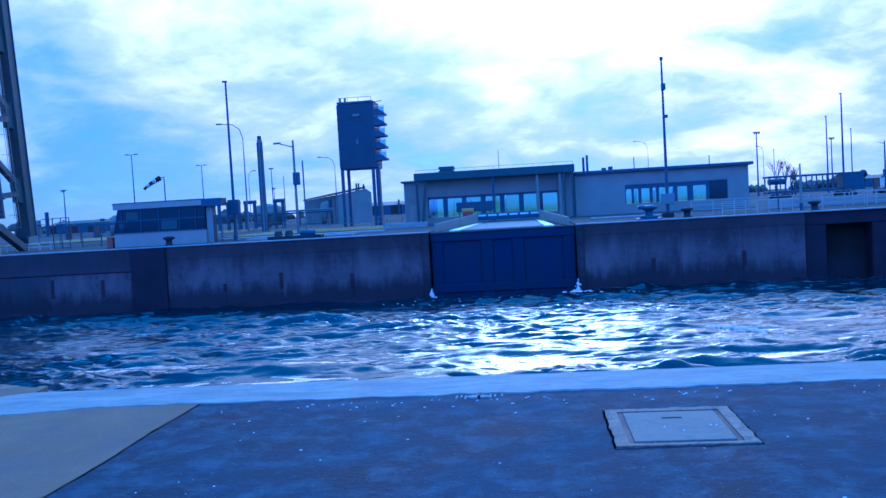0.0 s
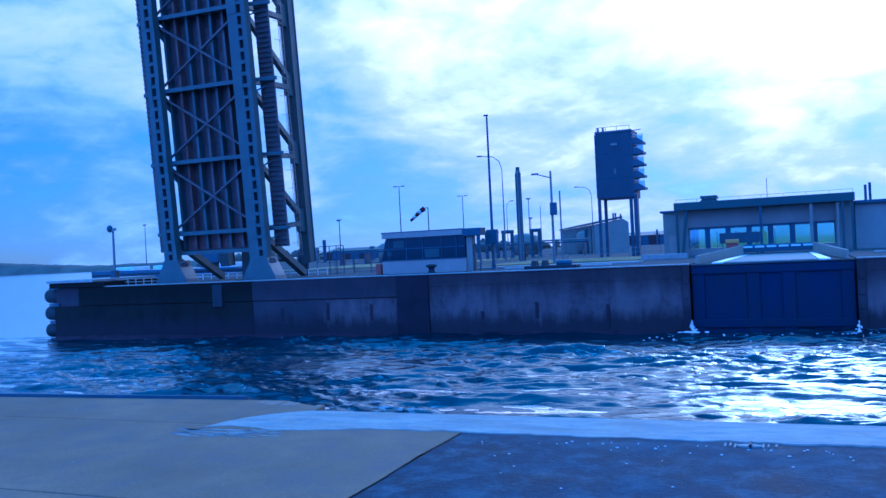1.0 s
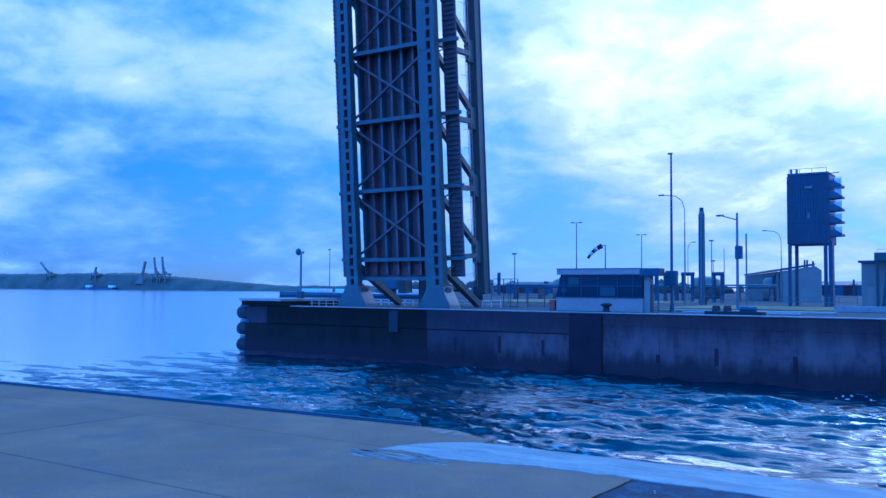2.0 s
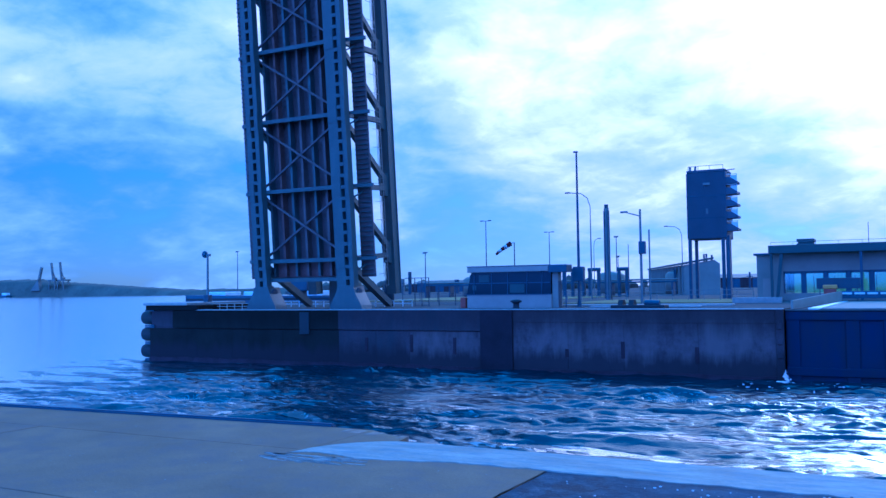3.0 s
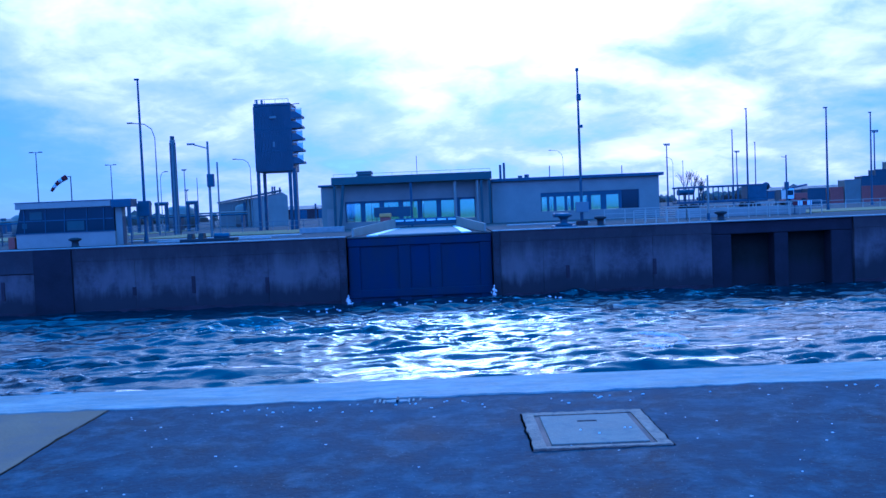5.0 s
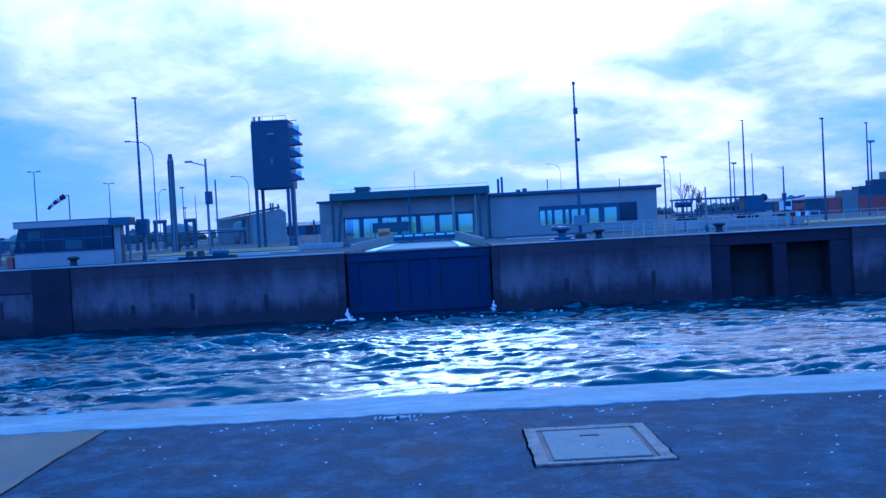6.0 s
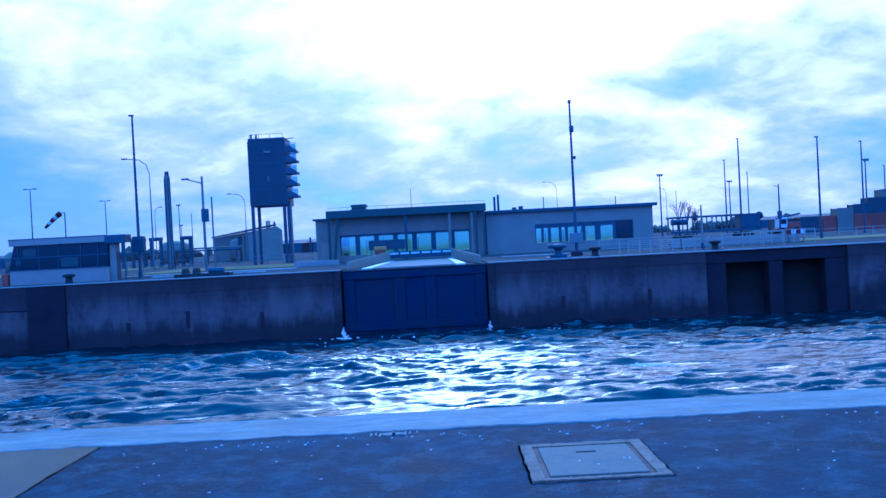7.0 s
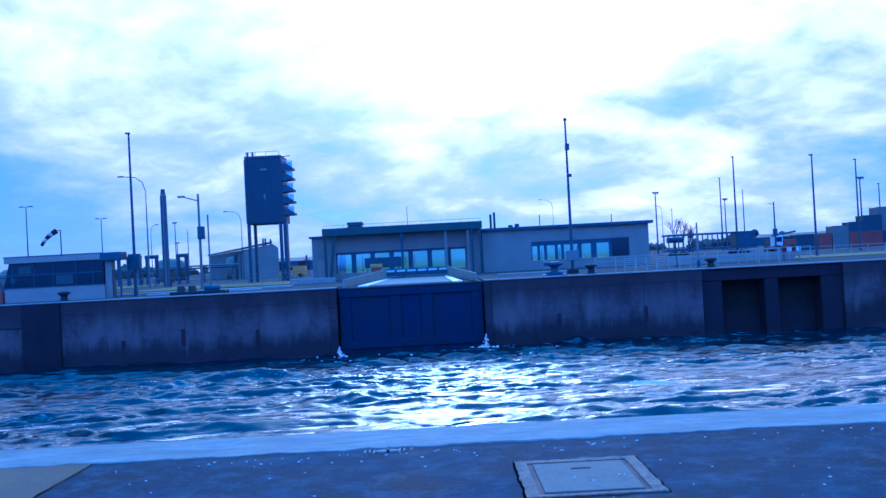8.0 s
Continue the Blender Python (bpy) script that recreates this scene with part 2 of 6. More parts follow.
def clear_glass():
    m = bpy.data.materials.new("clear_pane")
    m.use_nodes = True
    nt = m.node_tree
    nt.nodes.clear()
    out, gl, tr, mx = (nt.nodes.new(k) for k in ("ShaderNodeOutputMaterial", "ShaderNodeBsdfGlossy", "ShaderNodeBsdfTransparent", "ShaderNodeMixShader"))
    gl.inputs["Roughness"].default_value = 0.05
    tr.inputs["Color"].default_value = (0.64, 0.78, 0.70, 1)
    mx.inputs[0].default_value = 0.12
    link(nt, tr.outputs[0], mx.inputs[1])
    link(nt, gl.outputs[0], mx.inputs[2])
    link(nt, mx.outputs[0], out.inputs[0])
    return m


PANE = clear_glass()


def frosted_glass():
    m = bpy.data.materials.new("frosted_pane")
    m.use_nodes = True
    nt = m.node_tree
    nt.nodes.clear()
    out, tl, tr, mx = (nt.nodes.new(k) for k in ("ShaderNodeOutputMaterial", "ShaderNodeBsdfTranslucent", "ShaderNodeBsdfTransparent", "ShaderNodeMixShader"))
    tl.inputs["Color"].default_value = (0.46, 0.54, 0.42, 1)
    mx.inputs[0].default_value = 0.02
    link(nt, tl.outputs[0], mx.inputs[1])
    link(nt, tr.outputs[0], mx.inputs[2])
    link(nt, mx.outputs[0], out.inputs[0])
    return m


FROST = frosted_glass()


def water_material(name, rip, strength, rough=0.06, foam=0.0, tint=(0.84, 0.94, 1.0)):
    m = bpy.data.materials.new(name)
    m.use_nodes = True
    nt = m.node_tree
    nt.nodes.clear()
    out, body, gloss, mixer, fres = (nt.nodes.new(k) for k in ("ShaderNodeOutputMaterial", "ShaderNodeBsdfDiffuse", "ShaderNodeBsdfGlossy", "ShaderNodeMixShader", "ShaderNodeFresnel"))
    gloss.inputs["Roughness"].default_value = rough
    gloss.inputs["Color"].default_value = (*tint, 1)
    fres.inputs["IOR"].default_value = 1.46
    link(nt, fres.outputs[0], mixer.inputs[0])
    link(nt, body.outputs[0], mixer.inputs[1])
    link(nt, gloss.outputs[0], mixer.inputs[2])
    link(nt, mixer.outputs[0], out.inputs[0])
    co = nt.nodes.new("ShaderNodeTexCoord")
    mp = nt.nodes.new("ShaderNodeMapping")
    mp.inputs["Scale"].default_value = (0.30, 1.2, 1.0)
    link(nt, co.outputs["Object"], mp.inputs[0])
    big = noise_node(nt, mp.outputs[0], rip, 6.0, 0.62, 0.5)
    c = ramp_node(nt, noise_node(nt, mp.outputs[0], 0.25, 4.0, 0.6), [(0.35, (0.008, 0.011, 0.016)), (0.65, (0.016, 0.021, 0.028))])
    if foam:
        band = ramp_node(nt, noise_node(nt, mp.outputs[0], 0.11, 3.0, 0.5, 0.8), [(0.47, 0.0), (0.60, 1.0)])
        lace = ramp_node(nt, noise_node(nt, mp.outputs[0], 1.7, 7.0, 0.68, 1.6), [(0.575, 0.0), (0.63, 1.0)])
        froth = math_node(nt, "MULTIPLY", math_node(nt, "MULTIPLY", band, lace), foam)
        c = mix_node(nt, froth, c, (0.70, 0.70, 0.68))
        link(nt, math_node(nt, "ADD", math_node(nt, "MULTIPLY", froth, 0.5), rough), gloss.inputs["Roughness"])
    link(nt, c, body.inputs["Color"])
    bp = nt.nodes.new("ShaderNodeBump")
    bp.inputs["Strength"].default_value = strength
    bp.inputs["Distance"].default_value = 0.12
    small = noise_node(nt, mp.outputs[0], rip * 3.4, 4.0, 0.6, 0.6)
    link(nt, math_node(nt, "ADD", big, math_node(nt, "MULTIPLY", small, 0.5)), bp.inputs["Height"])
    for n in (body, gloss, fres):
        link(nt, bp.outputs[0], n.inputs["Normal"])
    return m


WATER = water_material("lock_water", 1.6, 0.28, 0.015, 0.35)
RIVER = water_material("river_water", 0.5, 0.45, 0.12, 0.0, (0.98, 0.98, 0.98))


# ---- building helpers ----
def box(bm, x0, x1, y0, y1, z0, z1, bev=0.0):
    r = bmesh.ops.create_cube(bm, size=1.0, matrix=Matrix.Translation(((x0 + x1) / 2, (y0 + y1) / 2, (z0 + z1) / 2)) @ Matrix.Diagonal((abs(x1 - x0), abs(y1 - y0), abs(z1 - z0), 1)))
    if bev:
        es = list({e for v in r["verts"] for e in v.link_edges})
        bmesh.ops.bevel(bm, geom=es, offset=bev, segments=2, profile=0.5, affect="EDGES")


def aim(p, q):
    p, q = Vector(p), Vector(q)
    return Matrix.Translation((p + q) / 2) @ (q - p).to_track_quat("Z", "Y").to_matrix().to_4x4(), (q - p).length


def beam(bm, p, q, w, d=None, bev=0.0):
    """A straight bar of section w x d from p to q."""
    m, n = aim(p, q)
    r = bmesh.ops.create_cube(bm, size=1.0, matrix=m @ Matrix.Diagonal((w, d or w, n, 1)))
    if bev:
        es = list({e for v in r["verts"] for e in v.link_edges})
        bmesh.ops.bevel(bm, geom=es, offset=bev, segments=1, affect="EDGES")


def rod(bm, p, q, r0, r1=None, n=10):
    m, d = aim(p, q)
    bmesh.ops.create_cone(bm, cap_ends=True, segments=n, radius1=r0, radius2=r0 if r1 is None else r1, depth=d, matrix=m)


def lathe(bm, prof, at=(0, 0, 0), n=20):
    """A turned shape: prof is a list of (radius, height)."""
    rings = []
    for r, h in prof:
        rings.append([bm.verts.new((at[0] + r * math.cos(2 * math.pi * i / n), at[1] + r * math.sin(2 * math.pi * i / n), at[2] + h)) for i in range(n)])
    for a, b in zip(rings, rings[1:]):
        for i in range(n):
            bm.faces.new((a[i], a[(i + 1) % n], b[(i + 1) % n], b[i]))
    bm.faces.new(rings[0][::-1])
    bm.faces.new(rings[-1])


def prism(bm, outline, axis, a, b):
    """A polygon drawn out along an axis (0 x, 1 y, 2 z) from a to b."""
    def at(u, v, w):
        return (w, u, v) if axis == 0 else (u, w, v) if axis == 1 else (u, v, w)
    lo = [bm.verts.new(at(u, v, a)) for u, v in outline]
    hi = [bm.verts.new(at(u, v, b)) for u, v in outline]
    n = len(outline)
    bm.faces.new(lo[::-1])
    bm.faces.new(hi)
    for i in range(n):
        bm.faces.new((lo[i], lo[(i + 1) % n], hi[(i + 1) % n], hi[i]))
    bmesh.ops.recalc_face_normals(bm, faces=bm.faces[:])


def mesh_of(name, bm, material, smooth=False):
    me = bpy.data.meshes.new(name)
    bmesh.ops.recalc_face_normals(bm, faces=bm.faces[:])
    bm.to_mesh(me)
    bm.free()
    me.materials.append(material)
    if smooth:
        for p in me.polygons:
            p.use_smooth = True
    return me


def part(name, bm, material, parent=None, label="", smooth=False, at=None):
    ob = new(name, mesh_of(name, bm, material, smooth))
    if at:
        ob.matrix_basis = at
    if parent:
        ob.parent = parent
    if label:
        tagged(ob, label)
    return ob


def thing(name, label, category, at=None, group="", kind=""):
    ob = new(name)
    ob.empty_display_size = 0.3
    if at is not None:
        ob.matrix_basis = at if isinstance(at, Matrix) else pose(*at)
    return tagged(ob, label, category, group, kind)


def made(f, *a, **k):
    bm = bmesh.new()
    f(bm, *a, **k)
    return bm


def grid_mesh(name, xs, ys, height, material, smooth=True):
    X, Y = np.meshgrid(xs, ys)
    Zs = height(X, Y)
    nx, ny = len(xs), len(ys)
    co = np.stack([X, Y, Zs], -1).reshape(-1, 3)
    i = np.arange((ny - 1) * (nx - 1))
    a = (i // (nx - 1)) * nx + i % (nx - 1)
    faces = np.stack([a, a + 1, a + nx + 1, a + nx], 1)
    me = bpy.data.meshes.new(name)
    me.vertices.add(len(co))
    me.vertices.foreach_set("co", co.ravel())
    me.loops.add(faces.size)
    me.loops.foreach_set("vertex_index", faces.ravel())
    me.polygons.add(len(faces))
    me.polygons.foreach_set("loop_start", np.arange(0, faces.size, 4))
    me.polygons.foreach_set("loop_total", np.full(len(faces), 4))
    me.polygons.foreach_set("use_smooth", np.full(len(faces), smooth))
    me.materials.append(material)
    me.update(calc_edges=True)
    return me


# ---- the setting: levels in metres, the quays at 0 ----
WATER_Z = -4.7
FAR_Y = 61.5          # face of the far lock wall
EDGE_Y = 8.62         # edge of the near quay
LEFT_EDGE_Y = 9.27    # its edge where it steps out towards the river
GATE_X0, GATE_X1 = -7.25, 3.1
QUAY_END_X = -64.5    # end of the far quay, at the river


def build_near_quay():
    # dark asphalt beside the joint
    rng = random.Random(4)
    xs = np.linspace(-3.1, 60, 220)
    ys = np.linspace(-40, 7.9, 120)
    asphalt = new("asphalt_pavement", grid_mesh("asphalt_pavement", xs, ys, lambda X, Y: 0.006 * np.sin(X * 1.3 + np.sin(Y * 0.9)) * np.cos(Y * 1.1) - 0.006, ASPHALT))
    tagged(asphalt, "worn dark asphalt of the near quay with pale specks", "pavement", kind="structure")
    # concrete slabs, each with its own edges
    slabs = thing("concrete_pavement", "brown-grey concrete slabs of the near quay with dark joints", "pavement", kind="structure")
    for x0, x1, y0, y1 in ((-10.15, -3.1, 5.15, EDGE_Y - 0.85), (-10.15, -3.1, -2.0, 5.15), (-18.0, -10.15, 5.15, EDGE_Y - 0.85), (-18, -10.15, -2, 5.15), (-30, -18, -2, EDGE_Y - 0.85), (-60, -30, -40, EDGE_Y - 0.85), (-30, -3.1, -40, -2)):
        bm = bmesh.new()
        box(bm, x0 + 0.012, x1 - 0.012, y0 + 0.012, y1 - 0.0, -0.3, 0.0 + rng.uniform(-0.003, 0.003), 0.012)
        part("slab", bm, CONCRETE, slabs)
    far_y = LEFT_EDGE_Y - 0.05 * 23.5
    bm = bmesh.new()
    prism(bm, [(-60, EDGE_Y - 0.85), (-5.9, EDGE_Y - 0.85), (-5.9, LEFT_EDGE_Y - 0.10), (-6.5, LEFT_EDGE_Y - 0.10), (-30, far_y - 0.10), (-60, far_y - 0.10)], 2, -0.3, -0.002)
    part("edge_slab", bm, CONCRETE, slabs)
    bm = bmesh.new()
    prism(bm, [(-5.9, EDGE_Y - 0.85), (-3.1, EDGE_Y - 0.85), (-3.1, 8.3), (-5.2, 8.3), (-5.25, 8.85), (-5.6, 9.0), (-5.9, LEFT_EDGE_Y - 0.10)], 2, -0.3, -0.004)
    part("corner_slab", bm, CONCRETE, slabs)
    # steel edge lip of the outer slab
    bm = bmesh.new()
    prism(bm, [(-60, far_y - 0.098), (-30, far_y - 0.098), (-6.52, LEFT_EDGE_Y - 0.098), (-6.52, LEFT_EDGE_Y), (-30, far_y), (-60, far_y)], 2, -0.35, 0.035)
    bmesh.ops.bevel(bm, geom=bm.edges[:], offset=0.02, segments=2, affect="EDGES")
    part("edge_lip", bm, DARKSTEEL, slabs, "rounded grey steel edge angle")
    # broken pale corner of the coping
    bm = bmesh.new()
    for i in range(9):
        x = -6.45 + i * 0.14
        s = rng.uniform(0.05, 0.11)
        box(bm, x - s, x + s, 8.95 - i * 0.02, 9.22 - i * 0.035 + rng.uniform(-.03, .03), -0.2, -0.03 + rng.uniform(-0.02, 0.04), 0.02)
    part("broken_corner", bm, MORTAR, slabs, "chipped pale concrete corner")
    # painted coping along the edge; its inner border is ragged
    n = 900
    bm = bmesh.new()
    inner, outer = [], []
    for i in range(n + 1):
        u = i / n
        x = -5.95 + u * 66
        taper = min(1.0, max(0.0, (x + 5.95) / 0.75))
        rag = 0.06 * noise.noise((x * 1.3, 0, 3)) + 0.05 * noise.noise((x * 5, 1, 3)) + 0.03 * noise.noise((x * 19, 1, 3))
        k = min(1.0, max(0.0, (x + 5.2) / 1.5))
        k = k * k * (3 - 2 * k)
        yi = k * (7.78 + rag) + (1 - k) * (7.56 + 0.10 * noise.noise((x * 3, 5, 1)) + 0.05 * noise.noise((x * 14, 2, 6)))
        yo = EDGE_Y + 0.012 * noise.noise((x * 0.8, 7, 2))
        mid = 7.55 + 0.5 * taper
        inner.append((x, mid + (yi - mid) * taper))
        outer.append((x, mid + (yo - mid) * math.sqrt(taper)))
    rows = []
    for (xi, yi), (xo, yo) in zip(inner, outer):
        rows.append([bm.verts.new(p) for p in ((xi, yi, -0.02), (xi, yi + 0.01, 0.005), (xi, yi * 0.5 + yo * 0.5, 0.006), (xo, yo - 0.03, 0.005), (xo, yo - 0.012, -0.01), (xo, yo, -0.06), (xo, yo, -0.5))])
    for a, b in zip(rows, rows[1:]):
        for k in range(6):
            bm.faces.new((a[k], b[k], b[k + 1], a[k + 1]))
    part("coping", bm, PAINT, None, "")
    tagged(bpy.data.objects["coping"], "pale painted coping along the quay edge, scuffed", "quay edge", kind="structure")
    # paint smears at the thin end of the coping
    bm = bmesh.new()
    for i in range(70):
        u = rng.random()
        x, yy = -5.1 - 0.95 * u + rng.gauss(0, 0.07), 7.56 - 0.34 * rng.random() ** 1.6 - 0.10 * u
        L, W = rng.uniform(0.03, 0.17), rng.uniform(0.004, 0.014)
        ring = [bm.verts.new((x + L * math.cos(t) * (1 + 0.2 * noise.noise((t, i, 0))), yy + W * math.sin(t) * (1 + 0.5 * noise.noise((t * 2, i, 4))), 0.0035)) for t in [k * math.pi / 7 for k in range(14)]]
        foot = [bm.verts.new((v.co.x, v.co.y, -0.004)) for v in ring]
        bm.faces.new(ring)
        for k in range(14):
            bm.faces.new((foot[k], foot[(k + 1) % 14], ring[(k + 1) % 14], ring[k]))
    tagged(part("paint_smears", bm, PAINT), "smeared pale paint on the concrete", "paint", kind="stuff")
    # ragged dark joint between asphalt and concrete
    bm = bmesh.new()
    left, right = [], []
    for i in range(120):
        yy = -2 + i * 9.75 / 119
        x = -3.1 + 0.02 * noise.noise((yy * 1.1, 0, 6)) + 0.012 * noise.noise((yy * 6, 2, 6))
        w = 0.005 + 0.009 * abs(noise.noise((yy * 3.3, 9, 1)))
        left.append(bm.verts.new((x - w, yy, 0.0045)))
        right.append(bm.verts.new((x + w, yy, 0.0045)))
    for k in range(119):
        bm.faces.new((left[k], right[k], right[k + 1], left[k + 1]))
    bmesh.ops.solidify(bm, geom=bm.faces[:], thickness=0.006)
    tagged(part("joint_filler", bm, RUBBER), "ragged dark bitumen joint between asphalt and concrete", "joint", kind="structure")
    # quay wall under the edge
    bm = bmesh.new()
    box(bm, -5.3, 60, 7.9, EDGE_Y - 0.004, -9, -0.055)
    prism(bm, [(-60, 7.0), (-5.304, 7.0), (-5.304, LEFT_EDGE_Y - 0.05), (-6.5, LEFT_EDGE_Y - 0.05), (-30, far_y - 0.05), (-60, far_y - 0.05)], 2, -9, -0.31)
    tagged(part("wall_near", bm, WALL), "concrete lock wall below the near quay", "wall", kind="structure")
    # land behind the camera
    bm = bmesh.new()
    box(bm, -400, 400, -500, 7.6, -1.2, -0.32)
    tagged(part("ground_near", bm, EARTH), "quay ground behind the near edge", "ground", kind="structure")


def build_far_wall():
    wall = thing("wall_far", "stained concrete lock wall with dark wet foot", "wall", kind="structure")
    y = FAR_Y
    # body, one stretch each side of the gate slot, and past the recess
    for x0, x1 in ((QUAY_END_X, GATE_X0), (GATE_X1, 18.45), (28.4, 160)):
        bm = bmesh.new()
        box(bm, x0, x1, y + 0.25, y + 6, -10, -0.02)
        part("wall_body", bm, WALL_DARK, wall)
    # lower panels with open joints between them
    edges = [QUAY_END_X, -58.5, -54.2, -48.5, -42.6, -38.9, -35.7, -29.3]
    for a, b in zip(edges, edges[1:]):
        bm = bmesh.new()
        box(bm, a + 0.006, b - 0.006, y + 0.02, y + 0.3, -8.0, -1.72, 0.015)
        # panels turn dark, then near-black, towards the river end
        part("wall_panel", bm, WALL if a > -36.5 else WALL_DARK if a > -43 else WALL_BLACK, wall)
    edges = [-26.6, -22.2, -18.0, -12.8, GATE_X0 - 0.5]
    for a, b in zip(edges, edges[1:]):
        bm = bmesh.new()
        box(bm, a + 0.006, b - 0.006, y + 0.02, y + 0.3, -8.0, -0.95, 0.015)
        part("wall_panel", bm, WALL, wall)
    edges = [GATE_X1 + 0.5, 6.6, 10.2, 14.3, 18.45]
    for a, b in zip(edges, edges[1:]):
        bm = bmesh.new()
        box(bm, a + 0.006, b - 0.006, y + 0.02, y + 0.3, -8.0, -0.8, 0.015)
        part("wall_panel", bm, WALL, wall)
    for a, b in ((28.4, 34), (34, 40), (40, 46)):
        bm = bmesh.new()
        box(bm, a + 0.04, b - 0.04, y + 0.02, y + 0.3, -8.0, -0.8, 0.03)
        part("wall_panel", bm, WALL, wall)
    # top beam, slightly proud
    for x0, x1, z0 in ((QUAY_END_X + 3.0, -42.6, -1.66), (-42.6, -29.3, -1.66), (-26.6, GATE_X0, -0.956), (GATE_X1, 18.45, -0.806), (28.4, 160, -0.806)):
        bm = bmesh.new()
        box(bm, x0, x1, y - (0.05 if x1 < -28 else 0.0), y + 0.3, z0, -0.03, 0.02)
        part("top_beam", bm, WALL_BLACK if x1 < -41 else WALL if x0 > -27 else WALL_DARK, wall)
    # dark wet foot
    for x0, x1 in ((QUAY_END_X, GATE_X0), (GATE_X1, 18.45), (28.4, 160)):
        bm = bmesh.new()
        n = int(x1 - x0) * 3
        rim = [(x0 + (x1 - x0) * i / n, -4.42 + 0.10 * noise.noise((i * 0.13, x0, 2)) + 0.10 * noise.noise((i * 0.6, x0, 5))) for i in range(n + 1)]
        prism(bm, [(x0, -8.0)] + [(x1, -8.0)] + rim[::-1], 1, y - 0.05, y + 0.3)
        part("wall_foot", bm, WET, wall, "dark wet algae-covered foot")
    # dark pilaster with a guide
    bm = bmesh.new()
    box(bm, -29.296, -26.602, y - 0.16, y + 0.3, -8, -0.02, 0.04)
    part("pilaster", bm, PILASTER, wall, "dark steel-clad pilaster")
    # slot jambs at the gate
    for a, b in ((GATE_X0 - 0.5, GATE_X0), (GATE_X1, GATE_X1 + 0.5)):
        bm = bmesh.new()
        box(bm, a, b, y - 0.14, y + 0.3, -8, -0.02, 0.04)
        for z in (-1.1, -2.1, -3.0):
            box(bm, a + 0.1, b - 0.1, y - 0.24, y - 0.13, z - 0.2, z + 0.2, 0.02)
        part("slot_jamb", bm, WALL_DARK, wall)
    # narrow dark guide slots and timbers let into the face
    for x, z0, z1 in ((-18.1, -3.5, -2.3), (-12.9, -3.7, -2.6), (-35.5, -3.4, -2.0), (-31.6, -3.5, -2.2), (-39.8, -3.4, -2.3), (-22.3, -3.5, -2.9), (8.3, -3.5, -2.6), (14.4, -3.5, -2.4)):
        part("guide_timber", made(box, x - 0.13, x + 0.13, y - 0.04, y + 0.1, z0, z1, 0.03), WET, wall, "dark wet guide timber")
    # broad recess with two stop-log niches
    # recess shade is put into the colours: black back, dark piers and lintel
    part("recess_lining", made(box, 18.45, 28.4, y + 1.5, y + 1.9, -10, -0.06), WALL_BLACK, wall, "recess back, blackened for its shade")
    part("recess_cover", made(box, 18.45, 28.4, y + 0.3, y + 6.3, -0.055, 0.004), EARTH, wall, "paved cover over the recess")
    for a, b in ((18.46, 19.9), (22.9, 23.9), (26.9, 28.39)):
        part("recess_pier", made(box, a, b, y + 0.22, y + 1.5, -10, -0.91, 0.08), PILASTER, wall, "recess pier, darkened for the recess shade")
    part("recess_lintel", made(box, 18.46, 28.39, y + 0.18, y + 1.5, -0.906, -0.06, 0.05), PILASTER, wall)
    # pale edge line of the quay
    for x0, x1 in ((QUAY_END_X + 6, GATE_X0), (GATE_X1, 160)):
        bm = bmesh.new()
        box(bm, x0, x1, y - 0.10, y + 0.55, -0.03, 0.05, 0.02)
        part("edge_strip", bm, COPING, wall, "pale edge strip")
    # raised block at the river end
    bm = bmesh.new()
    box(bm, QUAY_END_X - 0.4, QUAY_END_X + 6.2, y - 0.15, y + 8, 0.0, 0.45, 0.05)
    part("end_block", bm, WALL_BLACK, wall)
    bm = bmesh.new()
    box(bm, QUAY_END_X - 0.6, QUAY_END_X + 5.0, y - 0.3, y + 8, 0.452, 0.7, 0.04)
    part("end_cap", bm, COPING, wall, "pale capping slab")
    # drain niche: the shade inside it is a black block on the face
    bm = bmesh.new()
    box(bm, -46.6, -45.6, y - 0.14, y + 0.2, -2.1, -0.2, 0.05)
    part("drain_niche", bm, RUBBER, wall)


def build_fenders():
    for k, z in enumerate((-0.75, -2.35, -3.95)):
        bm = bmesh.new()
        lathe(bm, [(0.20, -1.25), (0.46, -1.22), (0.60, -1.08), (0.66, -0.85), (0.66, 0.85), (0.60, 1.08), (0.46, 1.22), (0.20, 1.25)], n=24)
        bmesh.ops.rotate(bm, verts=bm.verts[:], cent=(0, 0, 0), matrix=Matrix.Rotation(radians(90), 3, "Y"))
        f = thing("fender", "black rubber roller fender on the quay end", "fender", (QUAY_END_X - 0.55, FAR_Y + 1.0, z), group="fenders on the quay end")
        part("roller", bm, RUBBER, f, smooth=True)
        for z in (0.66, -0.78):
            part("bracket", made(box, -0.2, 1.0, -0.9, 0.9, z, z + 0.12), DARKSTEEL, f)


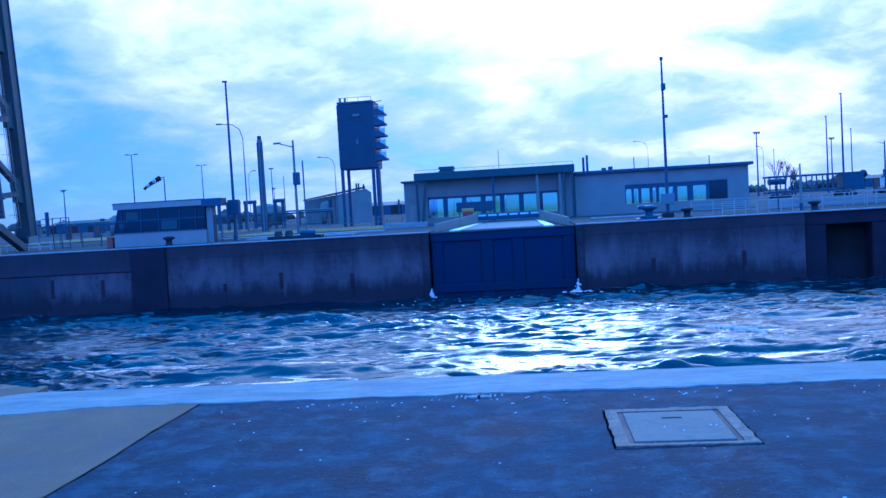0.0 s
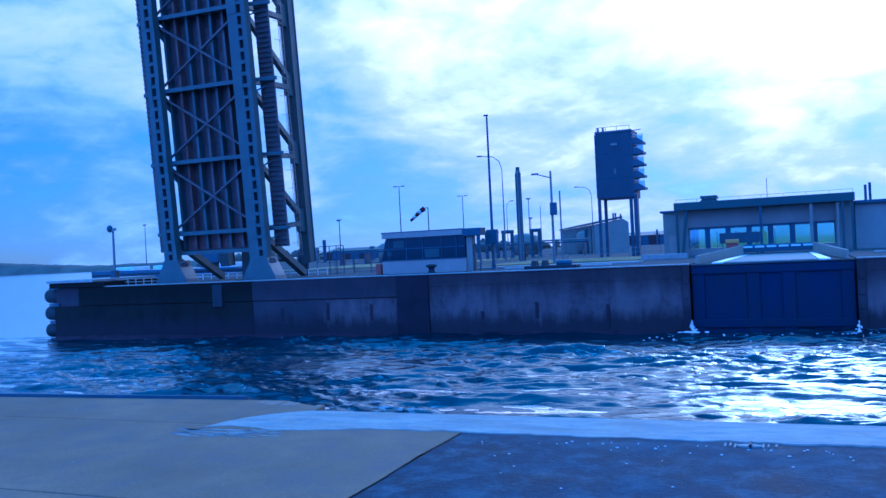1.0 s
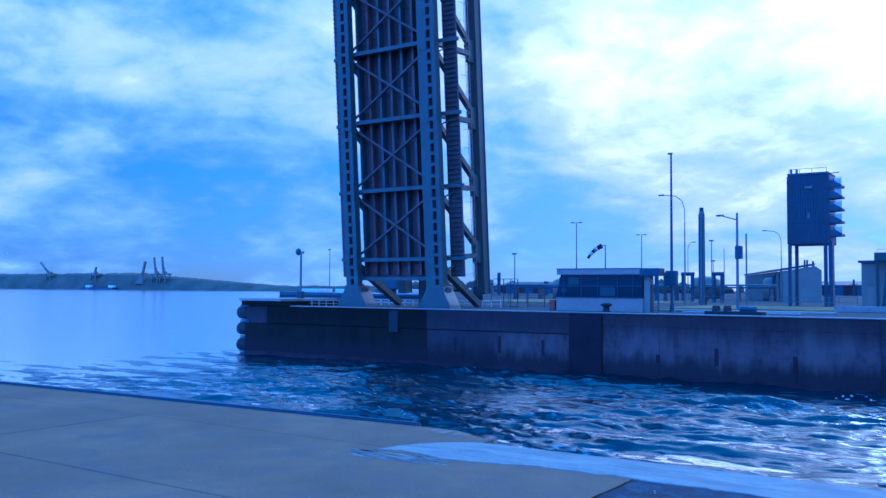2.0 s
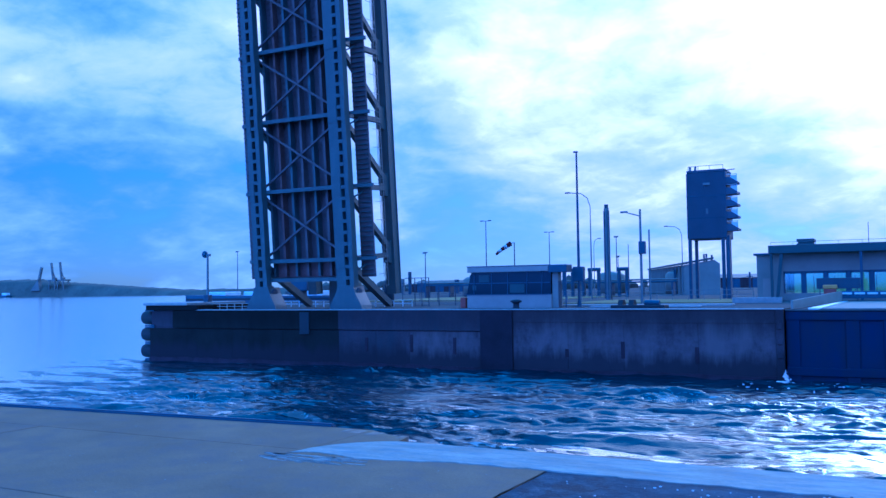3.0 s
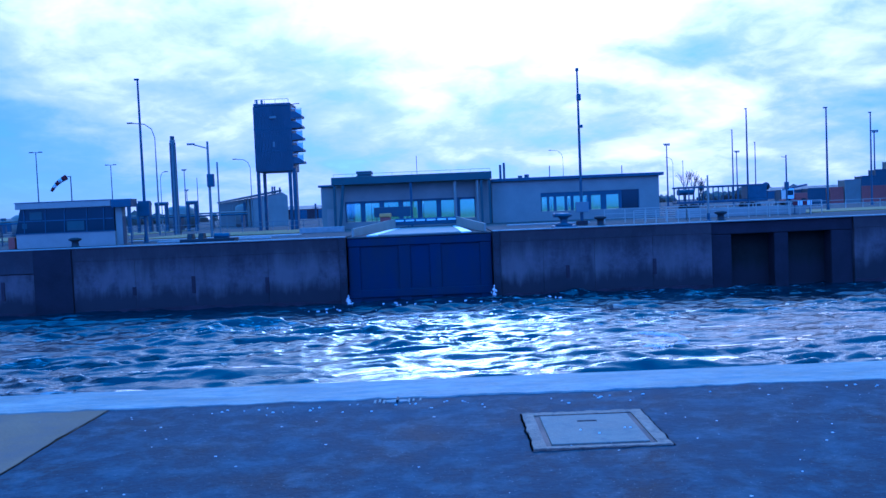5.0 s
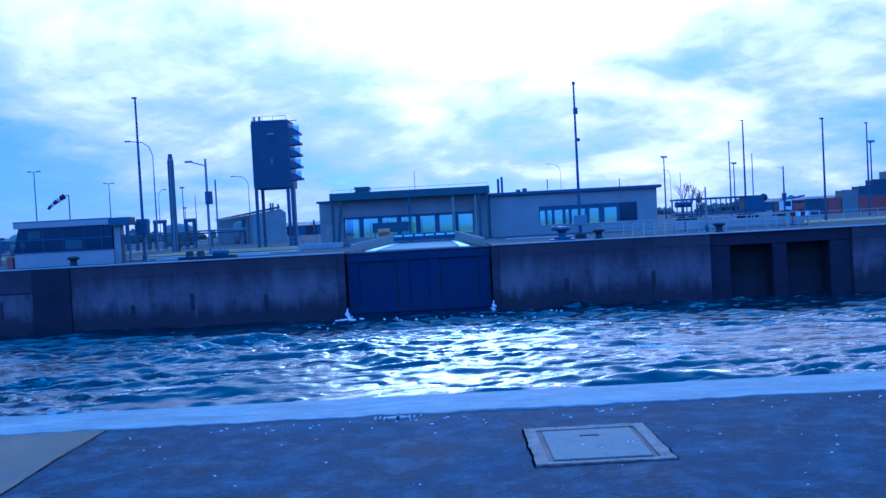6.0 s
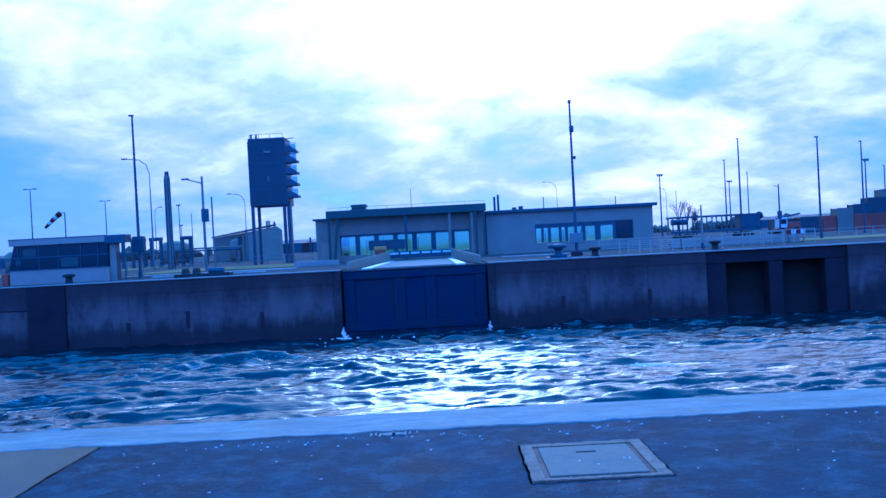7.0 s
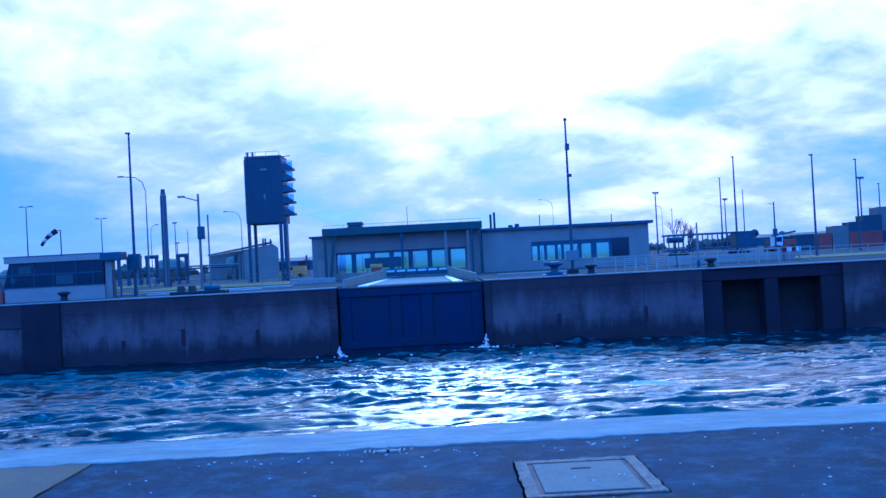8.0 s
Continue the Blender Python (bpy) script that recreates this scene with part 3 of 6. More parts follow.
def land_mesh():
    # one sheet: the far quay and the land behind it, to the horizon; the river lies past its shore
    pts = [(QUAY_END_X, FAR_Y + 0.3), (GATE_X0, FAR_Y + 0.3), (GATE_X0, FAR_Y + 26), (GATE_X1, FAR_Y + 26), (GATE_X1, FAR_Y + 0.3), (18.46, FAR_Y + 0.3), (18.46, FAR_Y + 6.2), (28.39, FAR_Y + 6.2), (28.39, FAR_Y + 0.3), (2500, FAR_Y + 0.3), (2500, 3500), (-900, 3500), (-900, 1150), (-300, 420), (-92, 112), (QUAY_END_X - 1, 72)]
    bm = bmesh.new()
    prism(bm, pts, 2, -9, 0.0)
    bmesh.ops.triangulate(bm, faces=[f for f in bm.faces if len(f.verts) > 4])
    tagged(part("ground_far", bm, EARTH), "paved far quay and flat port land behind it", "ground", kind="structure")


def wave_sheet(name, seed, amp, zoff):
    """A rigid sheet of lock water: short steep swell and chop, calmer towards the river."""
    rng = np.random.RandomState(seed)
    ks = []
    for i in range(40):
        lam = 0.62 * (1.165 ** (i % 15)) * rng.uniform(0.9, 1.1)
        th = rng.normal(math.pi / 2, 0.26 if i % 4 else 0.75)
        ks.append((2 * math.pi / lam * math.cos(th), 2 * math.pi / lam * math.sin(th), rng.uniform(0, 6.28), 0.0128 * lam ** 0.95))

    def height(X, Y):
        wx = X + 0.9 * np.sin(Y * 0.33 + seed) + 0.5 * np.sin(X * 0.41 + Y * 0.57)
        wy = Y + 0.7 * np.sin(X * 0.29 + 1.7 * seed) + 0.4 * np.sin(X * 0.73 - Y * 0.35)
        h = np.zeros_like(X)
        for kx, ky, ph, a in ks:
            s = np.sin(kx * wx + ky * wy + ph)
            h += a * (s - 0.35 * np.cos(2 * (kx * wx + ky * wy + ph)))
        swirl = 0.75 + 0.4 * np.sin(X * 0.17 + np.sin(Y * 0.21 + seed) * 1.4) * np.sin(Y * 0.24 + 0.6 * np.sin(X * 0.13))
        calm = np.clip((X + 82) / 50, 0.12, 1.0)
        return WATER_Z + zoff + amp * h * swirl * calm - 0.10 * (1 - calm)

    xs = np.concatenate([np.linspace(-130, -62, 150)[:-1], np.linspace(-62, 48, 780)])
    ys = np.concatenate([np.linspace(7, 26, 190)[:-1], np.linspace(26, 64, 300)])
    ob = new(name, grid_mesh(name, xs, ys, height, WATER))
    return tagged(ob, "choppy dark lock water glittering in the sun", "water", kind="structure")


def build_water():
    bm = bmesh.new()
    bmesh.ops.create_grid(bm, x_segments=2, y_segments=2, size=3500)
    bmesh.ops.translate(bm, verts=bm.verts[:], vec=(-600, 1000, WATER_Z - 0.04))
    tagged(part("river", bm, RIVER), "broad calm tidal river reaching to the far bank", "water", kind="structure")
    return [wave_sheet("water", 3, 1.0, 0.0), wave_sheet("water_swell", 8, 0.9, -0.02)]


def build_far_bank():
    bm = bmesh.new()
    # low wooded bank across the river: many uneven humps
    rows = []
    for i in range(260):
        u = i / 259
        x = -2700 + u * 1900
        y = 1150
        h = 5.5 + 26 * min(1.0, max(0.0, (-1180 - x) / 420)) + 3.5 * noise.noise((x * 0.02, 2, 0)) + 2.0 * noise.noise((x * 0.09, 5, 0))
        rows.append([bm.verts.new((x, y, WATER_Z)), bm.verts.new((x - 5, y + 15, max(1.5, h * 0.75))), bm.verts.new((x, y + 60, max(3, h))), bm.verts.new((x, y + 200, WATER_Z))])
    for a, b in zip(rows, rows[1:]):
        for k in range(3):
            bm.faces.new((a[k], b[k], b[k + 1], a[k + 1]))
    tagged(part("backdrop_bank", bm, BANK, None, "", True), "low dark wooded river bank in the distance", "bank", kind="structure")


build_near_quay()
build_far_wall()
build_fenders()
land_mesh()
WATER_SHEETS = build_water()
build_far_bank()


# ---- the raised bascule bridge ----
LEAN = 4.5
LEAF_Y = 63.5
GIRDERS = (-52.1, -42.85)
CHORDS = (0.68, 0.90)
BACK = (-52.7, -43.45)
BAY = 6.33
LEVELS = [4.35 + BAY * i for i in range(10)]


def build_bridge():
    br = thing("bascule_bridge", "raised steel bascule bridge, blue-grey trusses and brown deck", "bridge", pose(0, LEAF_Y, 0, LEAN, 0, 0))
    top = LEVELS[-1] + 1.0
    low = 2.6
    for gi, gx in enumerate(GIRDERS):
        # front chord: a box with a row of oval holes, built as two flanges with tie plates
        w, gb = CHORDS[gi], BACK[gi]
        sx = gx + (0.04, 0.28)[gi]
        part("chord_flange", made(box, gx - w, sx - 0.2, -0.35, 0.35, low - 0.6, top), STEEL, br)
        part("chord_flange", made(box, sx + 0.2, gx + w, -0.35, 0.35, low - 0.6, top), STEEL, br)
        part("chord_web", made(box, sx - 0.22, sx + 0.22, 0.1, 0.3, low - 0.6, top), DARKSTEEL, br)
        tie = mesh_of("tie_plate", made(box, -0.21, 0.21, -0.37, -0.28, 0, 0.30), STEEL)
        near_plate = mesh_of("node_plate", made(box, gx - w + 0.02, sx - 0.23, -0.40, -0.352, -0.85, 0.85), STEEL)
        far_plate = mesh_of("node_plate", made(box, sx + 0.23, gx + w - 0.02, -0.40, -0.352, -0.85, 0.85), STEEL)
        z = low
        while z < top - 1:
            ob = new("tie_plate", tie)
            ob.location, ob.parent = (sx, 0, z), br
            z += 0.98
        for lv in LEVELS:
            for plate in (near_plate, far_plate):
                ob = new("node_plate", plate)
                ob.location, ob.parent = (0, 0, lv), br
        # back chord
        bm = bmesh.new()
        box(bm, gb - 0.42, gb + 0.42, 8.3, 9.2, 0.6, top)
        box(bm, gb - 0.5, gb + 0.5, 8.2, 8.28, 0.6, top)
        box(bm, gb - 0.5, gb + 0.5, 9.22, 9.3, 0.6, top)
        part("back_chord", bm, STEEL, br)
        # web members
        for lv in LEVELS:
            bm = bmesh.new()
            beam(bm, (gx, 0.3, lv), (gb, 8.4, lv), 0.45, 0.45)
            part("strut", bm, STEEL, br)
            bm = bmesh.new()
            beam(bm, (gx, 0.3, lv + BAY - 0.2), (gb, 8.5, lv + 0.3), 0.45, 0.5)
            part("diagonal", bm, STEEL, br)
            bm = bmesh.new()
            prism(bm, [(7.5, lv - 0.7), (8.35, lv - 0.9), (8.35, lv + 1.5), (7.3, lv + 0.9)], 0, gb - 0.28, gb + 0.28)
            part("gusset", bm, STEEL, br)
        # outside footway: plate with cross ribs, and its posts
        side = -1 if gi == 0 else 1
        f0, f1 = (-54.65, -52.95) if gi == 0 else (-42.3, -40.9)
        bm = bmesh.new()
        box(bm, f0, f1, 1.5, 1.65, low + 0.1, top)
        part("footway", bm, DECK, br, "brown ribbed footway plate")
        bm = bmesh.new()
        z = low + 0.3
        while z < top:
            box(bm, f0 + 0.1, f1 - 0.1, 1.3, 1.51, z, z + 0.07)
            z += 0.42
        tagged(part("footway_ribs", bm, STEEL, br), kind="stuff")
        for lv in LEVELS:
            bm = bmesh.new()
            beam(bm, (gx + side * 0.6, 0.8, lv), (gx + side * 2.4, 1.25, lv), 0.22, 0.3)
            beam(bm, (gx + side * 0.8, 0.4, lv - 1.0), (gx + side * 1.2, 1.7, lv - 0.4), 0.12)
            part("footway_bracket", bm, STEEL, br)
        # handrail of the footway
        bm = bmesh.new()
        xr = gx + side * 2.3
        for yy in (2.35, 2.95):
            beam(bm, (xr, yy, low), (xr, yy, top), 0.03)
        z = low + 0.3
        while z < top:
            beam(bm, (xr, 1.6, z), (xr, 2.97, z), 0.03)
            z += 1.58
        part("handrail", bm, GALV, br)
    g0, g1 = -51.9, -43.5
    # roadway plate with trough ribs
    bm = bmesh.new()
    box(bm, g0 - 0.05, g1 + 0.1, 1.7, 1.9, low + 0.2, top)
    part("roadway", bm, DECK, br, "rusty brown roadway plate")
    bm = bmesh.new()
    z = low + 0.5
    while z < top:
        box(bm, g0, g1, 1.64, 1.71, z, z + 0.07)
        z += 0.53
    tagged(part("roadway_ribs", bm, DECK, br), kind="stuff")
    for i in range(7):
        x = g0 + 0.45 + (g1 - g0 - 0.9) * i / 6
        bm = bmesh.new()
        box(bm, x - 0.05, x + 0.05, 1.0, 1.69, low + 0.3, top)
        box(bm, x - 0.12, x + 0.12, 0.93, 1.0, low + 0.3, top)
        part("stringer", bm, (STEEL, RUST, STEEL, DECK, STEEL, DECK, STEEL)[i], br)
    for lv in LEVELS:
        bm = bmesh.new()
        box(bm, g0 - 0.1, g1 + 0.4, 0.4, 1.6, lv - 0.03, lv + 0.03)
        box(bm, g0 - 0.1, g1 + 0.4, 0.25, 0.42, lv - 0.17, lv + 0.17)
        part("cross_girder", bm, STEEL, br)
        bm = bmesh.new()
        beam(bm, (g0, 0.6, lv + BAY - 0.5), (g1 + 0.1, 0.6, lv + 0.5), 0.17, 0.17)
        part("wind_brace", bm, DECK, br)
        bm = bmesh.new()
        beam(bm, (g0, 0.78, lv + 0.5), (g1 + 0.1, 0.78, lv + BAY - 0.5), 0.17, 0.17)
        part("wind_brace", bm, DECK, br)
    bm = bmesh.new()
    box(bm, g0 - 0.1, g1 + 0.3, 0.3, 1.9, low - 0.15, low + 0.18)
    part("end_girder", bm, STEEL, br)
    part("tail_plate", made(box, g0, g1, 1.40, 1.48, low + 0.2, LEVELS[0] - 0.2), RUST, br, "rust-brown tail plate")
    # ladder along the inside of the back chord
    bm = bmesh.new()
    for dx in (0.0, 0.45):
        beam(bm, (-42.6, 5.9 + dx, 1.5), (-42.6, 5.9 + dx, top), 0.045)
    z = 1.6
    while z < top:
        beam(bm, (-42.6, 5.9, z), (-42.6, 6.35, z), 0.035)
        z += 0.55
    part("ladder", bm, GALV, br)
    # lower legs of the leaf, down to the hinge
    for gx in GIRDERS:
        bm = bmesh.new()
        prism(bm, [(-0.45, 0.15), (0.9, 0.15), (0.55, 2.1), (-0.38, 2.1)], 0, gx - 0.7, gx + 0.7)
        part("hinge_leg", bm, STEEL, br)
        bm = bmesh.new()
        beam(bm, (gx, 0.7, 3.7), (gx - 0.55, 7.6, -0.30), 0.58, 0.58)
        part("tail_diagonal", bm, STEEL, br)
    # hinge pedestals on the quay
    for gx in GIRDERS:
        p = thing("bridge_pedestal", "flared steel hinge pedestal on the quay", "pedestal", (gx, LEAF_Y + 0.2, 0), group="bridge pedestals")
        bm = bmesh.new()
        prism(bm, [(-1.7, 0.0), (1.7, 0.0), (1.6, 0.35), (0.95, 1.5), (0.8, 2.0), (-0.8, 2.0), (-0.95, 1.5), (-1.6, 0.35)], 1, -0.75, 0.9)
        part("stand", bm, STEEL, p)
        bm = bmesh.new()
        rod(bm, (-1.0, 0, 1.45), (1.0, 0, 1.45), 0.42, n=20)
        part("hinge_pin", bm, DARKSTEEL, p)
    st = thing("bridge_strut", "stout steel prop below the raised bridge", "prop", (-47.6, 68.5, 0))
    part("column", made(beam, (0, 0, 0), (0, 0, 3.0), 1.0, 1.0), STEEL, st)
    part("column_head", made(box, -0.9, 0.9, -0.7, 0.7, 2.95, 3.25, 0.05), DARKSTEEL, st)


build_bridge()


# ---- the lock gate in its slot ----
def build_gate():
    g = thing("rolling_gate", "dark steel rolling lock gate drawn back in its slot", "lock gate", ((GATE_X0 + GATE_X1) / 2, FAR_Y, 0))
    w = (GATE_X1 - GATE_X0) / 2 - 0.06
    bm = bmesh.new()
    box(bm, -w, w, 0.55, 0.8, -9, -0.14)
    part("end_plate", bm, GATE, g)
    for x in (-w + 0.45, -1.1, 1.1, w - 0.45):
        bm = bmesh.new()
        box(bm, x - 0.42, x + 0.42, 0.42, 0.57, -9, -0.14, 0.06)
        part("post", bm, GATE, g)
    for z in (-0.45, -4.1):
        bm = bmesh.new()
        box(bm, -w, w, 0.36, 0.56, z - 0.28, z + 0.28, 0.04)
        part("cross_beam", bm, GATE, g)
    # top deck
    bm = bmesh.new()
    box(bm, -w, w, 0.30, 24, -0.13, -0.03, 0.02)
    part("top_deck", bm, EARTH, g)
    part("walkway", made(prism, [(-2.9, 0.4), (2.9, 0.4), (2.4, 23), (-2.4, 23)], 2, -0.028, 0.05), BRICK, g, "grey walkway plate")
    for s in (-1, 1):
        part("edge_line", made(prism, [(s * 3.0, 0.4), (s * 3.7, 0.4), (s * 2.9, 23), (s * 2.5, 23)][::s], 2, -0.026, 0.06), WHITE, g, "white edge line")
    # tapering side parapets
    for s in (-1, 1):
        bm = bmesh.new()
        a, b = Vector((s * (w - 0.35), 0.5, 0)), Vector((s * 3.0, 21, 0))
        vs = [bm.verts.new(p) for p in ((a.x, a.y, 0), (b.x, b.y, 0), (b.x, b.y, 0.95), (a.x, a.y, 0.55), (a.x - s * 0.15, a.y, 0), (b.x - s * 0.15, b.y, 0), (b.x - s * 0.15, b.y, 0.95), (a.x - s * 0.15, a.y, 0.55))]
        for f in ((0, 1, 2, 3), (7, 6, 5, 4), (0, 4, 5, 1), (1, 5, 6, 2), (2, 6, 7, 3), (3, 7, 4, 0)):
            bm.faces.new([vs[i] for i in f])
        part("parapet", bm, BRICK, g, "grey sloping side panel")
    # end bumper
    bm = bmesh.new()
    box(bm, -3.0, 3.0, 21.2, 21.6, 0.3, 0.95, 0.06)
    part("bumper", bm, DARKSTEEL, g)
    for i in range(6):
        bm = bmesh.new()
        box(bm, -2.9 + i * 1.0, -2.1 + i * 1.0, 21.1, 21.19, 0.66, 0.82, 0.02)
        part("bumper_plate", bm, WHITE, g, "white bumper plate")


build_gate()


# ---- cabin on the far quay ----
def build_cabin():
    c = thing("control_cabin", "low cream control cabin with a dark glazed band", "cabin", (-28.9, 66, 0))
    w = 3.75
    part("base_wall", made(box, -w, w, 0, 2.6, 0, 1.08, 0.02), CREAM, c)
    bm = bmesh.new()
    prism(bm, [(-w - 0.1, 1.08), (w - 0.05, 1.08), (w - 0.05, 2.96), (-w + 0.35, 2.96)], 1, 0.12, 2.55)
    part("glazing", bm, DARKGLASS, c, "dark tinted window band")
    for x, m in ((-3.15, 0.06), (-1.55, 0.05), (-0.1, 0.05), (1.6, 0.07), (2.9, 0.10)):
        part("mullion", made(beam, (x, 0.1, 1.1), (x + 0.08, 0.1, 2.95), m, 0.06), DARKSTEEL, c)
    part("transom", made(box, -w + 0.2, w - 0.15, 0.06, 0.125, 2.02, 2.09), DARKSTEEL, c)
    part("sill", made(box, -w - 0.12, w - 0.02, -0.04, 0.14, 1.075, 1.14), DARKSTEEL, c)
    # light reflections drawn as grey patches on the glass
    for x0, x1, z0, z1 in ((-2.7, -1.75, 2.15, 2.75), (0.1, 1.4, 1.25, 1.95), (-3.3, -2.95, 1.5, 1.9)):
        part("glass_reflection", made(box, x0, x1, 0.105, 0.118, z0, z1), ROOF, c, "grey patch on the glass for a reflection")
    part("roof", made(box, -w + 0.15, w - 0.15, -0.25, 2.8, 2.96, 3.42, 0.03), CREAM, c, "pale flat roof edge")
    part("roof_seam", made(box, -w + 0.12, w - 0.15, -0.28, 2.82, 3.421, 3.48), DARKSTEEL, c)
    part("roof_end", made(box, w - 0.148, w + 1.4, -0.2, 1.1, 2.85, 3.46, 0.03), DARKSTEEL, c, "dark roof overhang")
    part("end_wall", made(box, w + 0.004, w + 0.5, 0.25, 1.0, 0, 2.85), BRICK, c, "grey end wall")
    part("door", made(box, w + 0.504, w + 0.54, 0.3, 0.95, 0.05, 2.15), DARKSTEEL, c)
    part("canopy_post", made(beam, (w + 1.25, 0.0, 0), (w + 1.25, 0.0, 2.85), 0.09), DARKSTEEL, c)
    part("side_box", made(box, -w - 0.75, -w - 0.25, 0.2, 0.9, 0, 0.9, 0.04), ORANGE, c, "rusty orange box at the wall")


build_cabin()


# ---- poles and lamps ----
def pole_thing(name, label, category, x, y, h, r=0.1, parts=(), group="", mat=None):
    p = thing(name, label, category, (x, y, 0), group=group)
    bm = bmesh.new()
    rod(bm, (0, 0, 0), (0, 0, h), r, r * 0.55, 10)
    part("pole", bm, mat or DARKSTEEL, p)
    bm = bmesh.new()
    lathe(bm, [(r * 2.2, 0.0), (r * 2.2, 0.06), (r * 1.4, 0.1), (r * 1.25, 0.5), (r * 1.0, 0.55)], n=12)
    part("base", bm, DARKSTEEL, p)
    for nm, bm, m in parts:
        part(nm, bm, m, p)
    return p


def street_lamp(x, y, h, reach, group="street lamps"):
    """A curved-arm street lamp; reach is the arm's run along x."""
    bm = bmesh.new()
    pts = [(0, 0, h * 0.72), (0, 0, h * 0.86), (reach * 0.12, 0, h * 0.94), (reach * 0.4, 0, h * 0.985), (reach, 0, h)]
    for a, b in zip(pts, pts[1:]):
        rod(bm, a, b, 0.055, 0.05, 8)
    head = bmesh.new()
    box(head, reach - 0.35, reach + 0.35, -0.14, 0.14, h - 0.09, h + 0.07, 0.05)
    p = thing("street_lamp", "tall grey street lamp with a curved arm", "street lamp", (x, y, 0), group=group)
    part("pole", made(rod, (0, 0, 0), (0, 0, h * 0.74), 0.11, 0.06), GALV, p)
    part("arm", bm, GALV, p)
    part("lamp_head", head, DARKSTEEL, p)
    return p


def double_lamp(x, y, h, group="twin-headed lamps"):
    bm = bmesh.new()
    beam(bm, (-0.6, 0, h), (0.6, 0, h), 0.08)
    p = pole_thing("twin_lamp", "tall lamp post with two heads", "street lamp", x, y, h, 0.12, [("crossbar", bm, DARKSTEEL)], group)
    for s in (-1, 1):
        part("lamp_head", made(box, s * 0.75 - 0.32, s * 0.75 + 0.32, -0.15, 0.15, h - 0.04, h + 0.12, 0.04), DARKSTEEL, p)
    return p


def flood_mast(x, y, h, group="floodlight masts"):
    p = pole_thing("floodlight_mast", "tall slim floodlight mast with a head frame", "light mast", x, y, h, 0.22, (), group)
    part("head_frame", made(box, -0.8, 0.8, -0.4, 0.4, h - 0.1, h + 0.1, 0.03), DARKSTEEL, p)
    for i in (-0.5, 0.0, 0.5):
        part("floodlight", made(box, i - 0.18, i + 0.18, -0.6, -0.35, h - 0.5, h - 0.12, 0.04), GALV, p)
    return p


def tall_post(x, y, h, r=0.1):
    """Straight quay light with a small cap head."""
    p = pole_thing("quay_light", "tall straight quay light pole with a small head", "light pole", x, y, h, r, (), "quay lights")
    part("lamp_head", made(box, -0.26, 0.12, -0.10, 0.10, h - 0.06, h + 0.07, 0.03), DARKSTEEL, p)
    return p


main_pole = tall_post(-23.6, 68.3, 12.7, 0.13)
part("switch_box", made(box, -0.45, 0.45, -0.25, 0.25, 2.1, 3.3, 0.04), DARKSTEEL, main_pole, "dark switch box")


# ---- near quay: hatch and edge marks ----
def build_hatch():
    h = thing("manhole_hatch", "square grey steel hatch lid in a rough mortar collar", "hatch", (1.022, 6.43, 0))
    rng = random.Random(2)
    # ragged mortar collar with a square hole
    bm = bmesh.new()
    n = 40
    inn, out = [], []
    for i in range(n * 4):
        side, u = divmod(i, n)
        a = -1 + 2 * u / n
        p = ((a, -1), (1, a), (-a, 1), (-1, -a))[side]
        inn.append((p[0] * 0.385, p[1] * 0.455))
        k = 1 + 0.03 * noise.noise((i * 0.21, 3, 1)) + rng.uniform(-0.006, 0.006)
        out.append((p[0] * 0.475 * k, p[1] * 0.52 * k + 0.012))
    ri = [bm.verts.new((x, y, 0.010)) for x, y in inn]
    ro = [bm.verts.new((x, y, 0.012 + rng.uniform(-0.003, 0.003))) for x, y in out]
    rb = [bm.verts.new((x * 1.012, y * 1.012, -0.03)) for x, y in out]
    rd = [bm.verts.new((x, y, -0.05)) for x, y in inn]
    m = len(ri)
    for i in range(m):
        j = (i + 1) % m
        bm.faces.new((ri[i], ri[j], ro[j], ro[i]))
        bm.faces.new((ro[i], ro[j], rb[j], rb[i]))
        bm.faces.new((rd[i], rd[j], ri[j], ri[i]))
    part("collar", bm, MORTAR, h, "rough sand-coloured mortar collar")
    bm = bmesh.new()
    for s in (-1, 1):
        box(bm, s * 0.364 - 0.019, s * 0.364 + 0.019, -0.455, 0.455, -0.05, 0.001)
        box(bm, -0.344, 0.344, s * 0.432 - 0.022, s * 0.432 + 0.022, -0.05, 0.001)
    part("frame", bm, RUBBER, h, "dark recessed steel frame")
    # dark ring laid on for the shade and stained asphalt round the collar
    bm = bmesh.new()
    ring = [bm.verts.new((x * 1.034, y * 1.030 + 0.006, 0.003)) for x, y in out]
    hole = [bm.verts.new((x * 0.97, y * 0.97, 0.003)) for x, y in out]
    for i in range(len(ring)):
        j = (i + 1) % len(ring)
        bm.faces.new((hole[i], hole[j], ring[j], ring[i]))
    bmesh.ops.solidify(bm, geom=bm.faces[:], thickness=0.006)
    part("shade_ring", bm, PILASTER, h, "dark ring round the collar for edge shade and stained asphalt")
    bm = bmesh.new()
    box(bm, -0.343, 0.343, -0.408, 0.408, -0.03, 0.012, 0.004)
    part("lid", bm, LIDSTEEL, h)
    # shade inside the slot, drawn as a black plate on the lid
    bm = bmesh.new()
    box(bm, -0.075, 0.075, 0.19, 0.228, 0.004, 0.0135)
    part("lifting_slot", bm, PILASTER, h, "lifting slot, its shade drawn as a black plate")
    for x, y in ((-0.09, -0.06), (0.24, -0.04), (0.28, -0.045), (0.03, -0.17)):
        bm = bmesh.new()
        bmesh.ops.create_cone(bm, cap_ends=True, segments=8, radius1=0.009, radius2=0.006, depth=0.008, matrix=Matrix.Translation((x, y, 0.015)))
        part("bolt_head", bm, WHITE, h)


